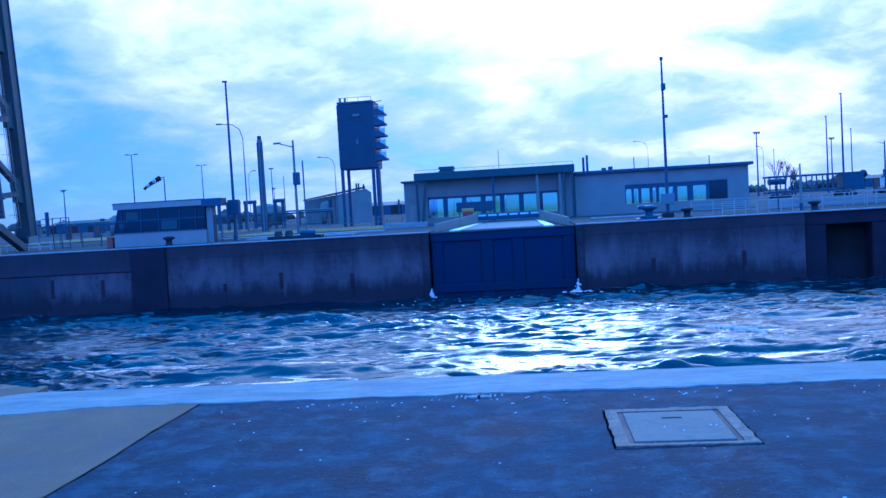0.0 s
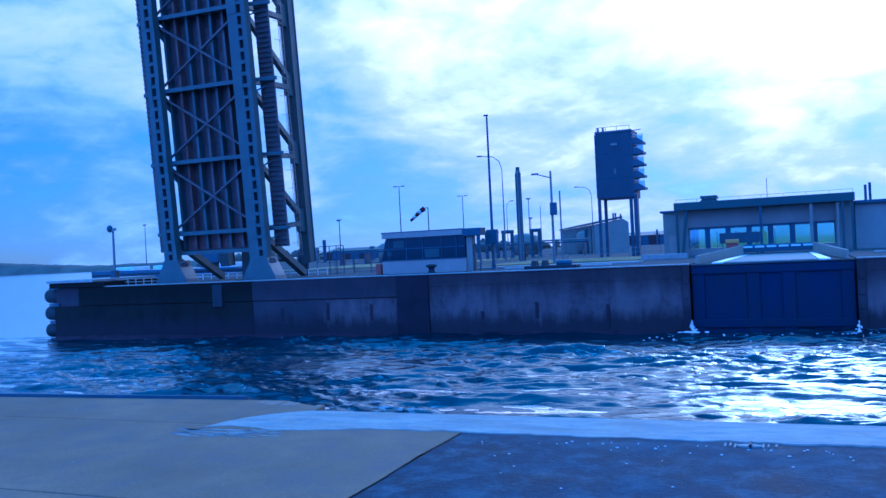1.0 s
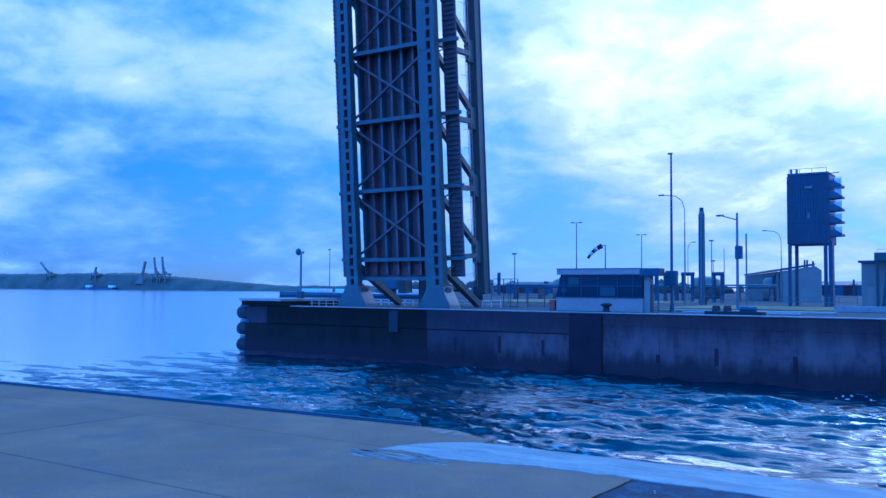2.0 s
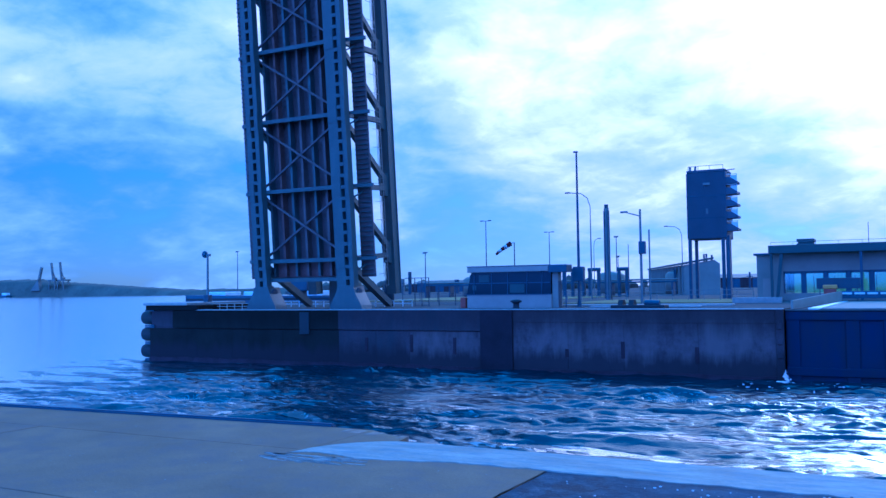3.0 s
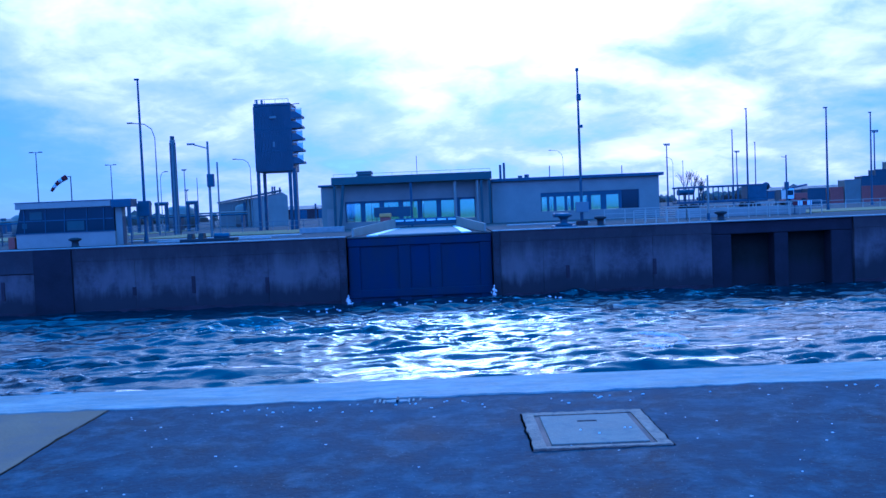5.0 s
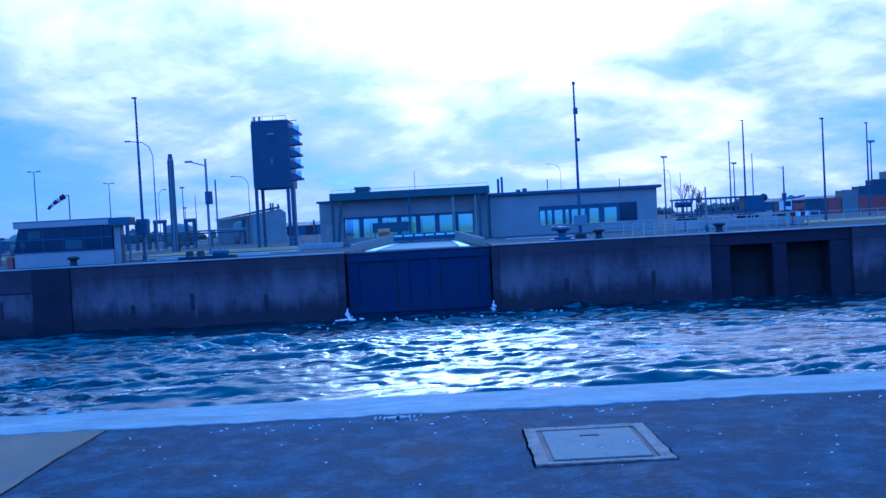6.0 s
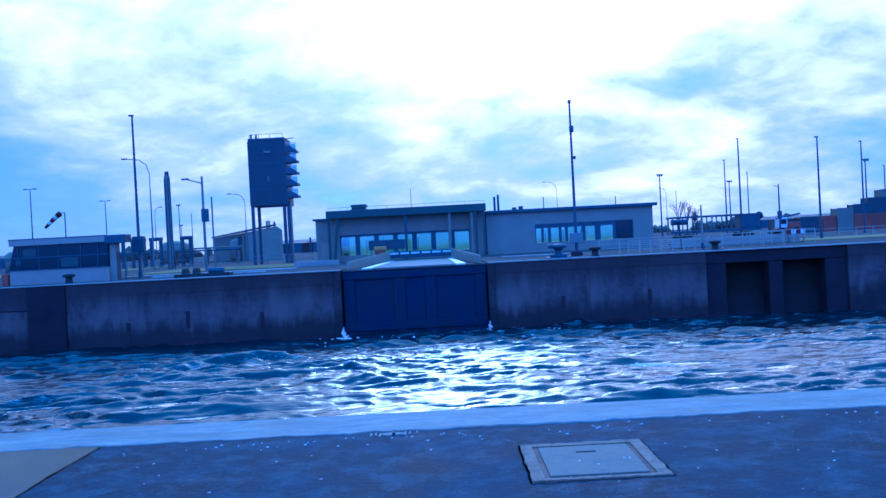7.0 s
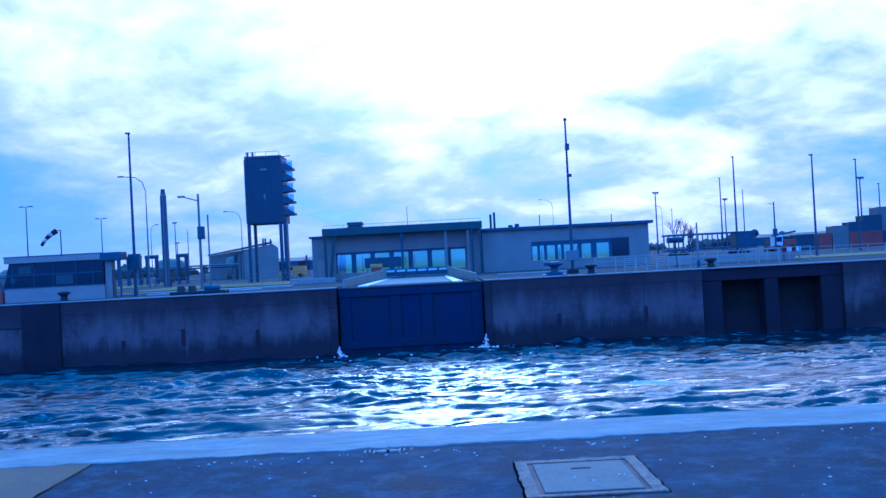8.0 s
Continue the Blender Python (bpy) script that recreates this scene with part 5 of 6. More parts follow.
railing("mesh_fence", "tall dark steel fence frame on the quay", [(-41.1, 72), (-39.6, 72)], 2.7, (0.05, 0.5, 1.0), 0.75, DARKSTEEL, "fences")
railing("mesh_fence", "dark steel fence with tall posts", [(-39.6, 74), (-33.5, 76)], 1.9, (0.1, 0.5, 1.0), 1.5, DARKSTEEL, "fences")

# low walls and kerbs that catch the light
def low_wall(x0, x1, y0, y1, h, m, label):
    tagged(part("low_wall", made(box, x0, x1, y0, y1, 0.004, h, 0.03), m), label, "low wall", kind="structure")


low_wall(19.8, 31.0, 76.0, 76.4, 0.80, CREAM, "plain pale low wall on the far quay")
low_wall(-13.6, -9.5, 80.0, 80.5, 0.5, COPING, "pale kerb beside the gate road")
low_wall(-26, -12, 70.5, 72.0, 0.16, COPING, "pale kerb strip on the far quay")
low_wall(-22.0, -13.5, 66.0, 66.8, 0.14, COPING, "pale kerb strip on the far quay")
low_wall(5.0, 12.0, 74, 74.8, 0.14, COPING, "pale kerb strip on the far quay")
for x0, x1, y0, y1 in ((-30, -12, 82, 100), (27.5, 70, 78, 91), (-70, -40, 100, 140)):
    tagged(part("lawn", made(box, x0, x1, y0, y1, 0.004, 0.07), GRASS), "strip of rough dry grass", "grass", kind="structure")

# sign board and small vehicle at the end of the gate road
s = thing("notice_board", "dark blue notice board on two legs", "sign", (-5.3, 84, 0))
part("board", made(box, -1.75, 1.75, -0.05, 0.05, 1.15, 2.1, 0.02), BLUEPAINT, s)
for x in (-1.5, 1.5):
    part("leg", made(beam, (x, 0.08, 0), (x, 0.08, 2.1), 0.08), DARKSTEEL, s)
rb = thing("barrier_board", "small red and white barrier board on the far quay", "barrier", (30.3, 75, 0))
for i in range(4):
    part("board_field", made(box, -0.8 + i * 0.4, -0.4 + i * 0.4, -0.02, 0.02, 0.75, 1.15), RED if i % 2 == 0 else CLOTH, rb, "red field" if i % 2 == 0 else "white field")
for x in (-0.65, 0.65):
    part("leg", made(beam, (x, 0.05, 0), (x, 0.05, 1.2), 0.06), DARKSTEEL, rb)
    part("foot", made(box, x - 0.06, x + 0.06, -0.3, 0.4, 0.0, 0.06), DARKSTEEL, rb)
k = thing("barrier_box", "orange and yellow barrier machine", "barrier", (-5.9, 83.2, 0))
part("housing", made(box, -0.5, 0.5, -0.35, 0.35, 0, 1.15, 0.06), ORANGE, k)
part("lid", made(box, -0.56, 0.56, -0.4, 0.4, 1.15, 1.5, 0.06), YELLOW, k, "yellow lid")


def container(x, y, z, length, m, label, w=2.44, h=2.59):
    c = thing("shipping_container", label, "container", (x, y, z), group="stacked containers")
    part("body", made(box, 0.06, length - 0.06, 0.06, w - 0.06, 0.06, h - 0.06), m, c)
    bm = bmesh.new()
    n = int(length / 0.28)
    for i in range(n):
        a = 0.12 + (length - 0.24) * i / n
        box(bm, a, a + 0.14, 0.02, 0.07, 0.15, h - 0.15)
    tagged(part("corrugation", bm, m, c), kind="stuff")
    for px in (0, length - 0.12):
        for py in (0, w - 0.12):
            part("corner_post", made(box, px, px + 0.12, py, py + 0.12, 0, h), m, c)
    for pz in (0, h - 0.12):
        part("side_rail", made(box, 0.12, length - 0.12, 0.0, 0.1, pz, pz + 0.12), m, c)
    return c


TEAL = surface("grey_green_paint", (0.16, 0.155, 0.125), 0.6, var=0.2, scale=0.8, fine=8, bump=0.05)
container(57.4, 140, 0, 2.9, BLUEPAINT, "dark blue shipping container")
container(61.0, 140, 0, 2.1, ORANGE, "orange shipping container end")
container(63.3, 140, 0, 2.6, TEAL, "grey-green shipping container end", h=3.7)
container(66.0, 140, 0, 2.9, ORANGE, "rust-streaked orange shipping container")
container(66.0, 140, 2.6, 2.9, BLUEPAINT, "blue half-height container on an orange one", h=1.6)
container(69.2, 142, 0, 3.1, ORANGE, "rust-streaked orange shipping container")
container(69.2, 142, 2.6, 3.1, BLUEPAINT, "blue shipping container on an orange one")
container(72.5, 144, 0, 6.06, BLUEPAINT, "dark blue shipping container")
container(72.5, 144, 2.6, 6.06, TEAL, "grey shipping container in a stack")
container(72.5, 144, 5.2, 6.06, TEAL, "grey half-height container on top of a stack", h=1.3)
container(53.8, 142, 0, 3.4, BLUEPAINT, "dark blue shipping container end", h=2.4)


def build_wagon():
    w = thing("flat_wagon", "dark open-framed rail wagon on the quay track", "rail wagon", (31.4, 120, 0))
    part("underframe", made(box, 0, 12.4, 0, 2.6, 1.0, 1.35, 0.04), DARKSTEEL, w)
    part("top_rail", made(box, 0.0, 12.4, 0, 0.2, 3.1, 3.35, 0.03), DARKSTEEL, w)
    part("top_rail", made(box, 0.0, 12.4, 2.4, 2.6, 3.1, 3.35, 0.03), DARKSTEEL, w)
    for i in range(9):
        x = 0.3 + i * 1.35
        for y in (0.1, 2.5):
            part("stanchion", made(beam, (x, y, 1.3), (x, y, 3.15), 0.14), DARKSTEEL, w)
    part("end_box", made(box, 9.6, 12.3, 0.05, 2.55, 1.35, 3.3, 0.08), DARKSTEEL, w)
    part("tank", made(rod, (0.4, 1.3, 2.6), (2.6, 1.3, 2.6), 0.4, 0.4, 14), DARKSTEEL, w)
    for x in (1.2, 2.6, 9.6, 11.0):
        for y in (0.3, 2.3):
            part("wheel", made(rod, (x, y - 0.07, 0.46), (x, y + 0.07, 0.46), 0.46, 0.46, 18), RUBBER, w)
    bm = bmesh.new()
    bmesh.ops.create_uvsphere(bm, u_segments=12, v_segments=8, radius=0.55, matrix=Matrix.Translation((12.6, 1.3, 3.0)))
    part("hose_reel", bm, RUBBER, w, smooth=True)


build_wagon()


def build_loader():
    v = thing("mobile_loader", "orange and white yard loader parked by the containers", "vehicle", (50.6, 132, 0))
    part("chassis", made(box, 0, 3.6, 0, 2.2, 0.5, 1.0, 0.06), ORANGE, v)
    part("cab", made(box, 0.3, 1.6, 0.2, 2.0, 1.0, 2.6, 0.12), WHITE, v, "white cab")
    part("cab_window", made(box, 0.45, 1.45, 0.17, 0.2, 1.6, 2.35), DARKGLASS, v)
    part("engine_cover", made(box, 1.7, 3.6, 0.2, 2.0, 1.0, 1.9, 0.1), ORANGE, v)
    part("boom", made(beam, (0.2, 1.1, 2.5), (3.9, 1.1, 3.1), 0.28), DARKSTEEL, v)
    for x in (0.7, 2.9):
        for y in (0.15, 2.05):
            part("wheel", made(rod, (x, y - 0.18, 0.55), (x, y + 0.18, 0.55), 0.55, 0.55, 18), RUBBER, v)


build_loader()


def build_car():
    """A small yellow van on the road behind the tower."""
    v = thing("yellow_van", "small yellow van driving on the road behind the quay", "van", (27, 135, 0))
    prof = [(0.0, 0.35), (4.1, 0.35), (4.15, 1.1), (4.1, 1.75), (1.35, 1.8), (0.75, 1.15), (0.05, 1.0)]
    bm = bmesh.new()
    prism(bm, prof, 1, 0.0, 1.7)
    bmesh.ops.bevel(bm, geom=bm.edges[:], offset=0.05, segments=2, affect="EDGES")
    part("body", bm, YELLOW, v)
    part("side_window", made(prism, [(1.0, 1.15), (1.45, 1.65), (2.2, 1.65), (2.2, 1.15)], 1, -0.015, 0.02), DARKGLASS, v)
    part("windscreen", made(beam, (0.78, 0.85, 1.16), (1.34, 0.85, 1.76), 0.03, 1.4), DARKGLASS, v)
    for x in (0.8, 3.3):
        for y in (0.08, 1.62):
            part("wheel", made(rod, (x, y - 0.1, 0.31), (x, y + 0.1, 0.31), 0.31, 0.31, 16), RUBBER, v)
    part("bumper", made(box, -0.08, 0.1, 0.1, 1.6, 0.38, 0.6, 0.03), DARKSTEEL, v)
    part("headlight", made(box, -0.02, 0.08, 0.1, 0.4, 0.72, 0.9, 0.02), WHITE, v)
    part("headlight", made(box, -0.02, 0.08, 1.3, 1.6, 0.72, 0.9, 0.02), WHITE, v)
    return v


VAN = build_car()


def pipe_portal(x, y, w, h):
    p = thing("pipe_portal", "dark pipe portal of the plant behind the road", "pipe frame", (x, y, 0), group="pipe portals")
    for dx in (0, w):
        part("leg", made(rod, (dx, 0, 0), (dx, 0, h - 0.25), 0.28), DARKSTEEL, p)
    part("crosspipe", made(rod, (-0.28, 0, h - 0.2), (w + 0.28, 0, h - 0.2), 0.28), DARKSTEEL, p)


for x, w in ((-45.9, 1.7), (-43.1, 1.4), (-38.5, 1.2), (-48.8, 1.5)):
    pipe_portal(x, 130, w, 4.4)


def build_plant():
    """Low plant behind the road: tanks, pipe rack and small columns."""
    rng = random.Random(31)
    for x, y, r, h in ((-36.5, 160, 2.2, 3.6), (-72, 150, 2.6, 3.2), (-58, 190, 3.0, 4.0), (-25, 230, 3.5, 5.0)):
        t = thing("storage_tank", "low pale storage tank with a domed roof", "tank", (x, y, 0), group="storage tanks")
        bm = bmesh.new()
        lathe(bm, [(r, 0), (r, h), (r * 0.75, h + r * 0.18), (r * 0.1, h + r * 0.28)], n=26)
        part("shell", bm, TEAL, t, smooth=True)
        part("ladder", made(box, -0.2, 0.2, -r - 0.1, -r, 0, h + 0.8), DARKSTEEL, t)
    rk = thing("pipe_rack", "long pipe rack behind the road", "pipe rack", (-75, 135, 0))
    for i in range(4):
        part("pipe", made(rod, (0, 0.4 * i, 2.2 + 0.35 * (i % 2)), (44, 0.4 * i, 2.2 + 0.35 * (i % 2)), 0.13), TEAL if i % 2 else DARKSTEEL, rk)
    for i in range(10):
        part("trestle", made(box, i * 4.8, i * 4.8 + 0.25, -0.1, 1.5, 0, 2.1), DARKSTEEL, rk)
    for i in range(16):
        x, y = rng.uniform(-150, 10), rng.uniform(230, 420)
        h = rng.uniform(3.5, 7)
        c = thing("process_column", "slim distant plant column", "column", (x, y, 0), group="distant plant columns")
        part("shaft", made(rod, (0, 0, 0), (0, 0, h), rng.uniform(0.3, 0.9)), DARKSTEEL if i % 3 else GALV, c)
        part("platform", made(box, -1.2, 1.2, -1.2, 1.2, h * 0.7, h * 0.7 + 0.2), DARKSTEEL, c)
    for x, y, w, d, h in ((-190, 330, 60, 18, 3.4), (-95, 380, 70, 20, 4.2), (-20, 420, 50, 18, 4.5), (150, 420, 80, 24, 4)):
        b = thing("warehouse", "long low warehouse far behind the quay", "warehouse", (x, y, 0), group="distant warehouses")
        part("wall", made(box, 0, w, 0, d, 0, h), WALL, b)
        bm = bmesh.new()
        prism(bm, [(-0.5, h), (d + 0.5, h), (d / 2, h + 1.6)], 0, -0.5, w + 0.5)
        part("roof", bm, ROOF, b)
        for i in range(int(w / 9)):
            part("gate", made(box, 3 + i * 9, 7 + i * 9, -0.06, 0.0, 0, 4), DARKSTEEL, b)


build_plant()


def build_belt():
    """Distant scrub and trees along the horizon, uneven with gaps."""
    rng = random.Random(77)
    co, fa = [], []
    base = bmesh.new()
    bmesh.ops.create_icosphere(base, subdivisions=1, radius=1.0)
    bv = [v.co.copy() for v in base.verts]
    bf = [[v.index for v in f.verts] for f in base.faces]
    base.free()
    for i in range(1500):
        y = rng.uniform(430, 700)
        a = rng.uniform(-0.62, 0.62)
        x = y * math.tan(a)
        if noise.noise((x * 0.012, y * 0.004, 3)) < -0.12:
            continue
        r = rng.uniform(1.6, 4.6)
        z = rng.uniform(0.5, 6.0) * (0.6 + 0.6 * noise.noise((x * 0.02, 0, 8)))
        n0 = len(co)
        for v in bv:
            j = 1 + rng.uniform(-0.35, 0.35)
            co.append((x + v.x * r * j, y + v.y * r * j, z + v.z * r * 0.8 * j))
        fa += [[n0 + k for k in f] for f in bf]
    me = bpy.data.meshes.new("scrub")
    me.from_pydata(co, [], fa)
    me.materials.append(BANK)
    tagged(new("scrub", me), "dark distant scrub and trees on the horizon", "trees", kind="stuff")


def bare_tree(x, y, h, seed):
    rng = random.Random(seed)
    t = thing("bare_tree", "bare winter tree with thin upright branches", "tree", (x, y, 0), group="bare trees")
    part("trunk", made(rod, (0, 0, 0), (0.1, 0, h * 0.45), 0.2, 0.13, 8), BARK, t)
    bm = bmesh.new()
    def grow(p, d, n, r, depth):
        q = p + d * n
        rod(bm, p, q, r, r * 0.6, 5)
        if depth:
            for _ in range(3):
                e = (d + Vector((rng.uniform(-0.5, 0.5), rng.uniform(-0.5, 0.5), rng.uniform(-0.05, 0.4)))).normalized()
                grow(p.lerp(q, rng.uniform(0.55, 1.0)), e, n * rng.uniform(0.55, 0.8), r * 0.55, depth - 1)
    for _ in range(4):
        grow(Vector((0.1, 0, h * rng.uniform(0.25, 0.45))), Vector((rng.uniform(-0.35, 0.35), rng.uniform(-0.3, 0.3), 1)).normalized(), h * 0.3, 0.09, 3)
    part("crown", bm, BARK, t)


build_belt()
for i, (x, y, h) in enumerate(((54.2, 200, 8.0), (56.0, 200, 8.4), (58.0, 202, 6.4), (59.6, 205, 5.6))):
    bare_tree(x, y, h, i)


# ---- the far bank: cranes and a ship ----
def gantry_crane(x, y, z, s, jib, label):
    c = thing("quay_crane", label, "crane", (x, y, z), group="distant quay cranes")
    for dx in (-9, 9):
        for dy in (0, 12):
            part("leg", made(beam, (dx * s, dy * s, 0), (dx * s * 0.8, dy * s, 22 * s), 2.0 * s), FARSTEEL, c)
    part("portal_beam", made(box, -14 * s, 14 * s, 0, 12 * s, 20 * s, 23 * s), FARSTEEL, c)
    part("boom", made(beam, (-3 * s, 5 * s, 22 * s), (-3 * s + jib[0] * s, 5 * s, 22 * s + jib[1] * s), 3.2 * s), FARSTEEL, c)
    part("stay", made(beam, (5 * s, 5 * s, 22 * s), (-3 * s + jib[0] * s * 0.7, 5 * s, 22 * s + jib[1] * s * 0.7), 1.2 * s), FARSTEEL, c)
    part("cab", made(box, -2 * s, 4 * s, 2 * s, 8 * s, 23 * s, 27 * s), FARSTEEL, c)


for x, s, jib, label in ((-1478, 1.0, (-6, 34), "distant quay crane with its boom raised"), (-1454, 1.0, (-5, 35), "distant quay crane with its boom raised"), (-1683, 1.05, (6, 14), "distant quay crane with a low boom"), (-1850, 1.05, (-34, 26), "distant quay crane with a slanting boom")):
    gantry_crane(x, 1160, 6, s, jib, label)
c = thing("luffing_crane", "distant crane with a lattice tower and steep jib", "crane", (-1522, 1158, 8), group="distant quay cranes")
bm = bmesh.new()
prism(bm, [(-12, 0), (14, 0), (9, 22), (2, 14)], 1, -4, 4)
part("tower", bm, FARSTEEL, c)
part("jib", made(beam, (6, 0, 12), (16, 0, 46), 4.0), FARSTEEL, c)
sh = thing("moored_ship", "low ship with white upperworks under the far bank", "ship", (-1690, 1130, WATER_Z))
part("hull", made(box, 0, 115, 0, 14, 0, 4.5, 0.5), DARKSTEEL, sh)
for x in (20, 98):
    part("upperworks", made(box, x, x + 14, 3, 11, 4.5, 9.0, 0.4), WHITE, sh, "white upperworks")
part("hatch_covers", made(box, 38, 92, 3, 11, 4.5, 6, 0.3), RED, sh)

# moored barge behind the quay end
b = thing("barge", "low dark barge with pale deck houses moored behind the quay", "barge", (-110, 113, WATER_Z))
bm = bmesh.new()
prism(bm, [(0, 2.6), (2.5, 0), (30, 0), (31, 2.8), (31, 5.4), (0, 5.8)], 1, 0, 6)
part("hull", bm, DARKSTEEL, b)
for x, l in ((4.0, 4.0), (12, 4.5), (22, 6)):
    part("deck_house", made(box, x, x + l, 1, 5, 5.5, 6.3, 0.1), WHITE, b, "pale deck house")
part("rubbing_strake", made(box, 0.2, 30.9, -0.08, 0.0, 4.9, 5.2), RUBBER, b)
tb = thing("dark_housing", "dark machinery housing below the bridge", "housing", (-68.5, 90, 0))
part("body", made(box, -1.4, 1.4, 0, 2, 1.6, 3.5, 0.15), DARKSTEEL, tb)
part("stand", made(box, -0.4, 0.4, 0.6, 1.4, 0, 1.6), DARKSTEEL, tb)
cb = thing("counterweight_drum", "dark rounded drum beside the bridge", "drum", (-45.8, 75, 0))
bm = bmesh.new()
lathe(bm, [(0.5, 0), (0.55, 1.6), (0.5, 2.4), (0.2, 2.8)], n=16)
part("drum", bm, DARKSTEEL, cb, smooth=True)

# ---- wind sock, gull, splashes, drifting foam and glint flecks ----
ws = thing("windsock", "red and white striped wind sock on a thin pole", "windsock", (-36.4, 85, 0))
part("pole", made(rod, (0, 0, 0), (0, 0, 6.4), 0.07, 0.05), DARKSTEEL, ws)
part("arm", made(rod, (0, 0, 6.35), (-0.4, 0, 6.35), 0.035), DARKSTEEL, ws)
SOCK = []
for i in range(5):
    r0, r1 = 0.27 - 0.028 * i, 0.27 - 0.028 * (i + 1)
    bm = bmesh.new()
    bmesh.ops.create_cone(bm, cap_ends=False, segments=16, radius1=r0, radius2=r1, depth=0.42, matrix=pose(-0.21, 0, 0, 0, -90, 0))
    bmesh.ops.solidify(bm, geom=bm.faces[:], thickness=0.012)
    SOCK.append(part("sock_ring", bm, RED if i % 2 == 0 else CLOTH, ws, "red cloth ring" if i % 2 == 0 else "white cloth ring", smooth=True))

gull = thing("gull", "pale gull gliding over the river", "bird", (-140, 95, 9))
bm = bmesh.new()
lathe(bm, [(0.01, -0.28), (0.06, -0.18), (0.085, 0.0), (0.06, 0.16), (0.035, 0.24), (0.01, 0.3)], n=10)
bmesh.ops.rotate(bm, verts=bm.verts[:], cent=(0, 0, 0), matrix=Matrix.Rotation(radians(90), 3, "Y"))
part("body", bm, CLOTH, gull, smooth=True)
WINGS = []
for s in (-1, 1):
    bm = bmesh.new()
    prism(bm, [(-0.1, 0), (0.12, 0), (0.16, s * 0.3), (-0.02, s * 0.72), (-0.08, s * 0.35)], 2, -0.012, 0.012)
    WINGS.append(part("wing", bm, CLOTH if s < 0 else CLOTH, gull))


def splash(x, k):
    s = thing("splash", "small white splash where the gate slot meets the water", "splash", (x, FAR_Y - 0.55, WATER_Z), group="splashes at the gate")
    rng = random.Random(int(x * 10))
    bm = bmesh.new()
    for i in range(46):
        h = rng.random()
        r = 0.03 + 0.10 * (1 - h) * rng.random()
        a = rng.uniform(0, 6.28)
        d = 0.34 * (1 - h) * rng.random() * k
        bmesh.ops.create_icosphere(bm, subdivisions=1, radius=r, matrix=Matrix.Translation((d * math.cos(a), d * math.sin(a) * 0.5, h * 0.75 * k)))
    part("spray", bm, FOAM, s, smooth=True)
    bm = bmesh.new()
    for i in range(20):
        bmesh.ops.create_icosphere(bm, subdivisions=1, radius=1.0, matrix=Matrix.Translation((rng.gauss(0, 0.5), rng.gauss(-0.1, 0.2), 0.12)) @ Matrix.Diagonal((rng.uniform(0.08, 0.22), 0.08, 0.05, 1)))
    tagged(part("froth", bm, FOAM, s, smooth=True), kind="stuff")
    return s


SPLASHES = [splash(GATE_X0 + 0.1, 1.2), splash(GATE_X1 - 0.05, 1.3)]


def fleck_drift(seed, x0, x1, y0, y1, n, curl=False):
    """Loose foam and painted sun glints: many thin, long, uneven flecks, spread out or along a curl."""
    rng = random.Random(seed)
    bm = bmesh.new()
    for i in range(n):
        x = rng.uniform(x0, x1)
        y = y0 + (y1 - y0) * rng.random() ** 0.7
        if curl:
            a = radians(rng.uniform(-120, 110))
            x = (x0 + x1) / 2 + (x1 - x0) / 2 * math.cos(a) + rng.gauss(0, 0.10)
            y = (y0 + y1) / 2 + (y1 - y0) / 2 * math.sin(a) + rng.gauss(0, 0.16)
        L, W = rng.uniform(0.03, 0.10), rng.uniform(0.010, 0.025)
        top = [bm.verts.new((x + L * math.cos(a) * rng.uniform(0.7, 1.2), y + W * math.sin(a) * rng.uniform(0.6, 1.3), 0.0)) for a in [k * math.pi / 4 for k in range(8)]]
        low = [bm.verts.new((v.co.x, v.co.y, -0.12)) for v in top]
        bm.faces.new(top)
        for k in range(8):
            bm.faces.new((low[k], low[(k + 1) % 8], top[(k + 1) % 8], top[k]))
    ob = part("foam_and_glints", bm, FOAM)
    ob.location = (0, 0, WATER_Z + 0.10)
    return tagged(ob, "broken white flecks on the lock water, foam and sun glints", "foam", kind="stuff")


# flecks by the gate also stand for sun glitter; the curl is foam
FLECK_DRIFTS = [fleck_drift(5, -10.0, 7.5, 56.0, 61.0, 130), fleck_drift(9, 7.6, 10.4, 38.2, 42.2, 240, True)]


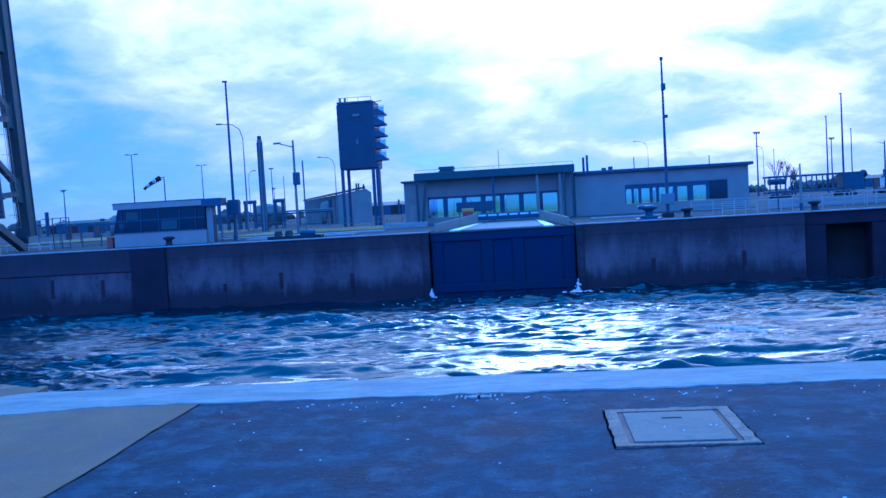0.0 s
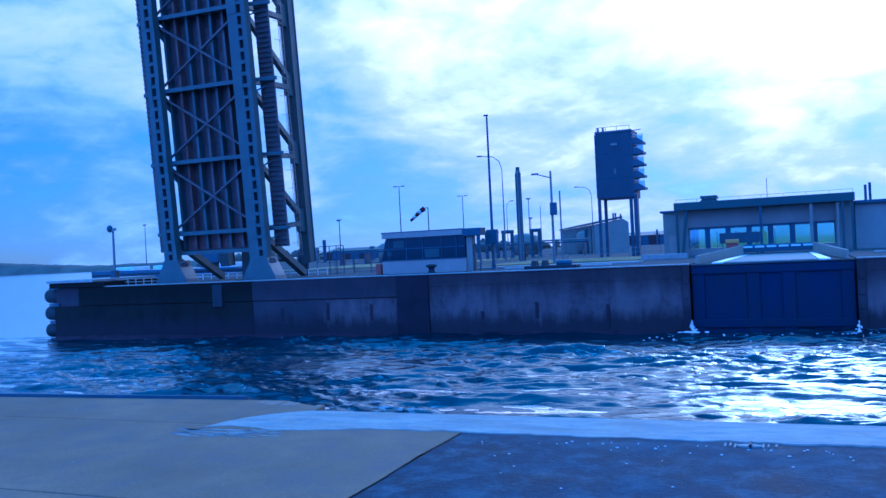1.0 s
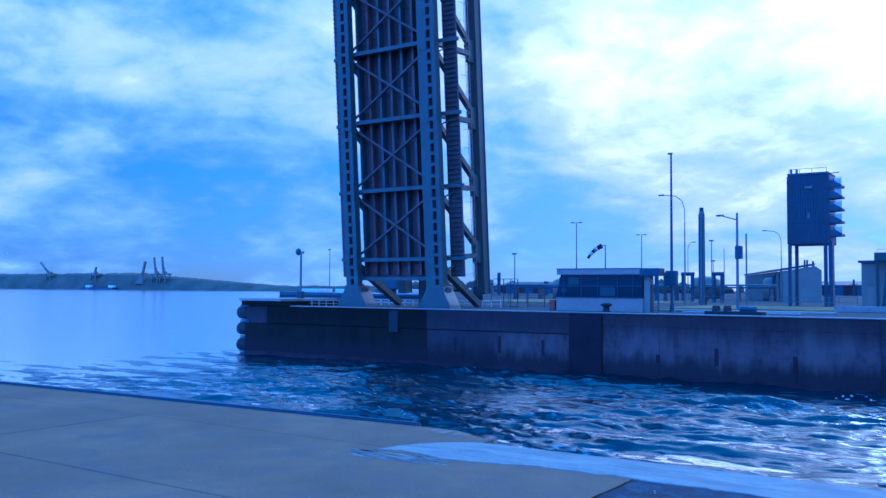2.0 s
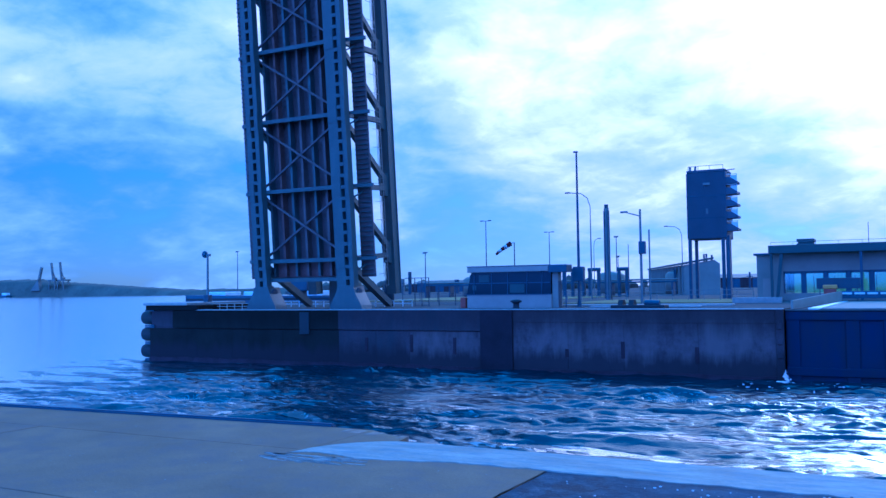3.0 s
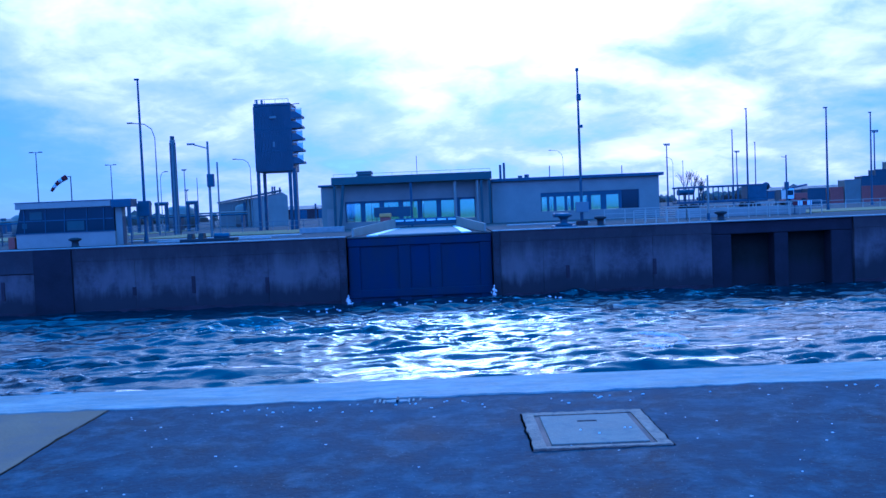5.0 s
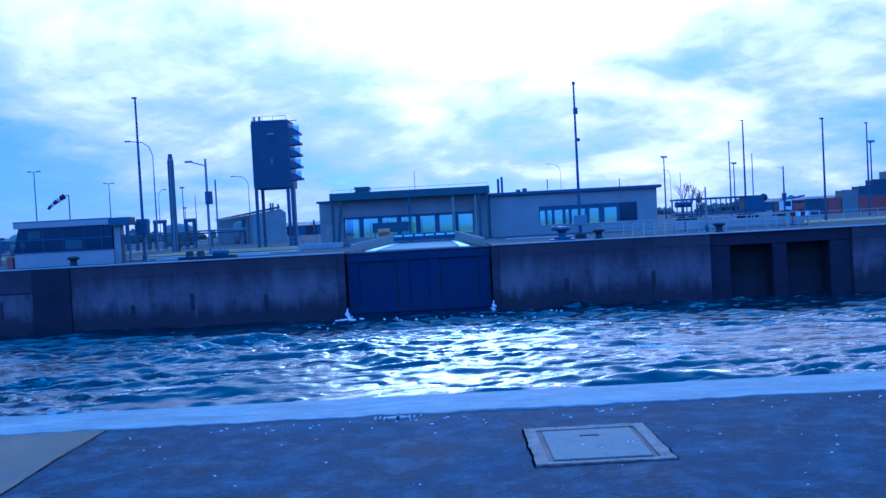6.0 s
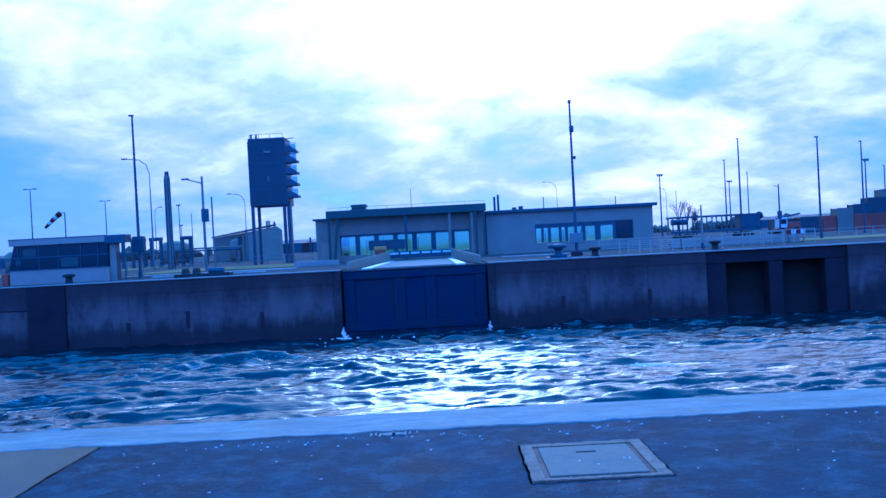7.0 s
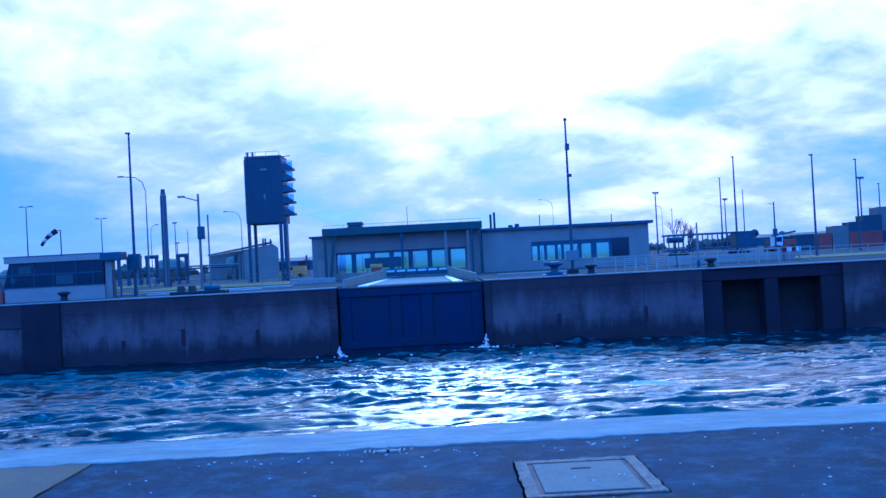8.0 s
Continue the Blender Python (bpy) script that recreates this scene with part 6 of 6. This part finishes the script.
def motions():
    a, b = WATER_SHEETS
    walk(a, [(t, pose(0.26 * t, 0.03 * t, 0.015 * math.sin(t * 1.3))) for t in (0, 1, 2, 3, 4, 5, 6, 7, 8)])
    walk(b, [(t, pose(-0.42 * t, -0.30 * t, 0.015 * math.cos(t * 1.1))) for t in (0, 1, 2, 3, 4, 5, 6, 7, 8)])
    # wind sock: a chain of rings that droop and sway in the wind
    times = [i * 0.4 for i in range(21)]
    tracks = [[] for _ in SOCK]
    for t in times:
        x, y, z = -0.42, 0.0, 6.3
        for i in range(len(SOCK)):
            down = 27 + 4 * i + (3 + 1.5 * i) * math.sin(2.1 * t - 0.7 * i) + 5 * min(1.0, t / 8)
            side = 4 * math.sin(1.3 * t + i * 0.5)
            tracks[i].append((t, pose(x, y, z, 0, -down, side)))
            x -= 0.40 * math.cos(radians(down))
            z -= 0.40 * math.sin(radians(down))
    for ring, rows in zip(SOCK, tracks):
        walk(ring, rows)
    walk(gull, [(0.0, pose(-190, 70, 8, 0, 0, 10)), (1.7, pose(-172, 92, 8, 0, 0, 10)), (2.8, pose(-161, 106, 9.0, 0, 4, 12)), (3.1, pose(-158.5, 107.5, 9.2, 0, 4, 12)), (4.6, pose(-148, 116, 9.5, 0, 0, 15)), (8.0, pose(-125, 140, 11, 0, 0, 20))])
    walk(VAN, [(t, pose(27.3 - 6.5 * t, 135, 0)) for t in (0, 2, 4, 6, 8)])
    for k, f in enumerate(FLECK_DRIFTS):
        walk(f, [(t, pose(0.10 * t - 0.4, 0.04 * t * (1 - 2 * k) - 0.1, WATER_Z + 0.05 + 0.02 * math.sin(1.4 * t + k))) for t in (0, 1, 2, 3, 4, 5, 6, 7, 8)])
    beat = [i * 0.2 for i in range(41)]
    for s, wing in zip((-1, 1), WINGS):
        walk(wing, [(t, pose(0, 0, 0.03, s * (12 + 26 * math.sin(7.5 * t)), 0, 0)) for t in beat])
    for k, s in enumerate(SPLASHES):
        x, y, z = s.location
        walk(s, [(i * 0.2, pose(x, y, z - 0.14 + 0.14 * math.sin(i * 1.7 + k * 2) + 0.05 * math.sin(i * 4.1), 0, 0, 9 * math.sin(i * 0.9))) for i in range(41)])


motions()
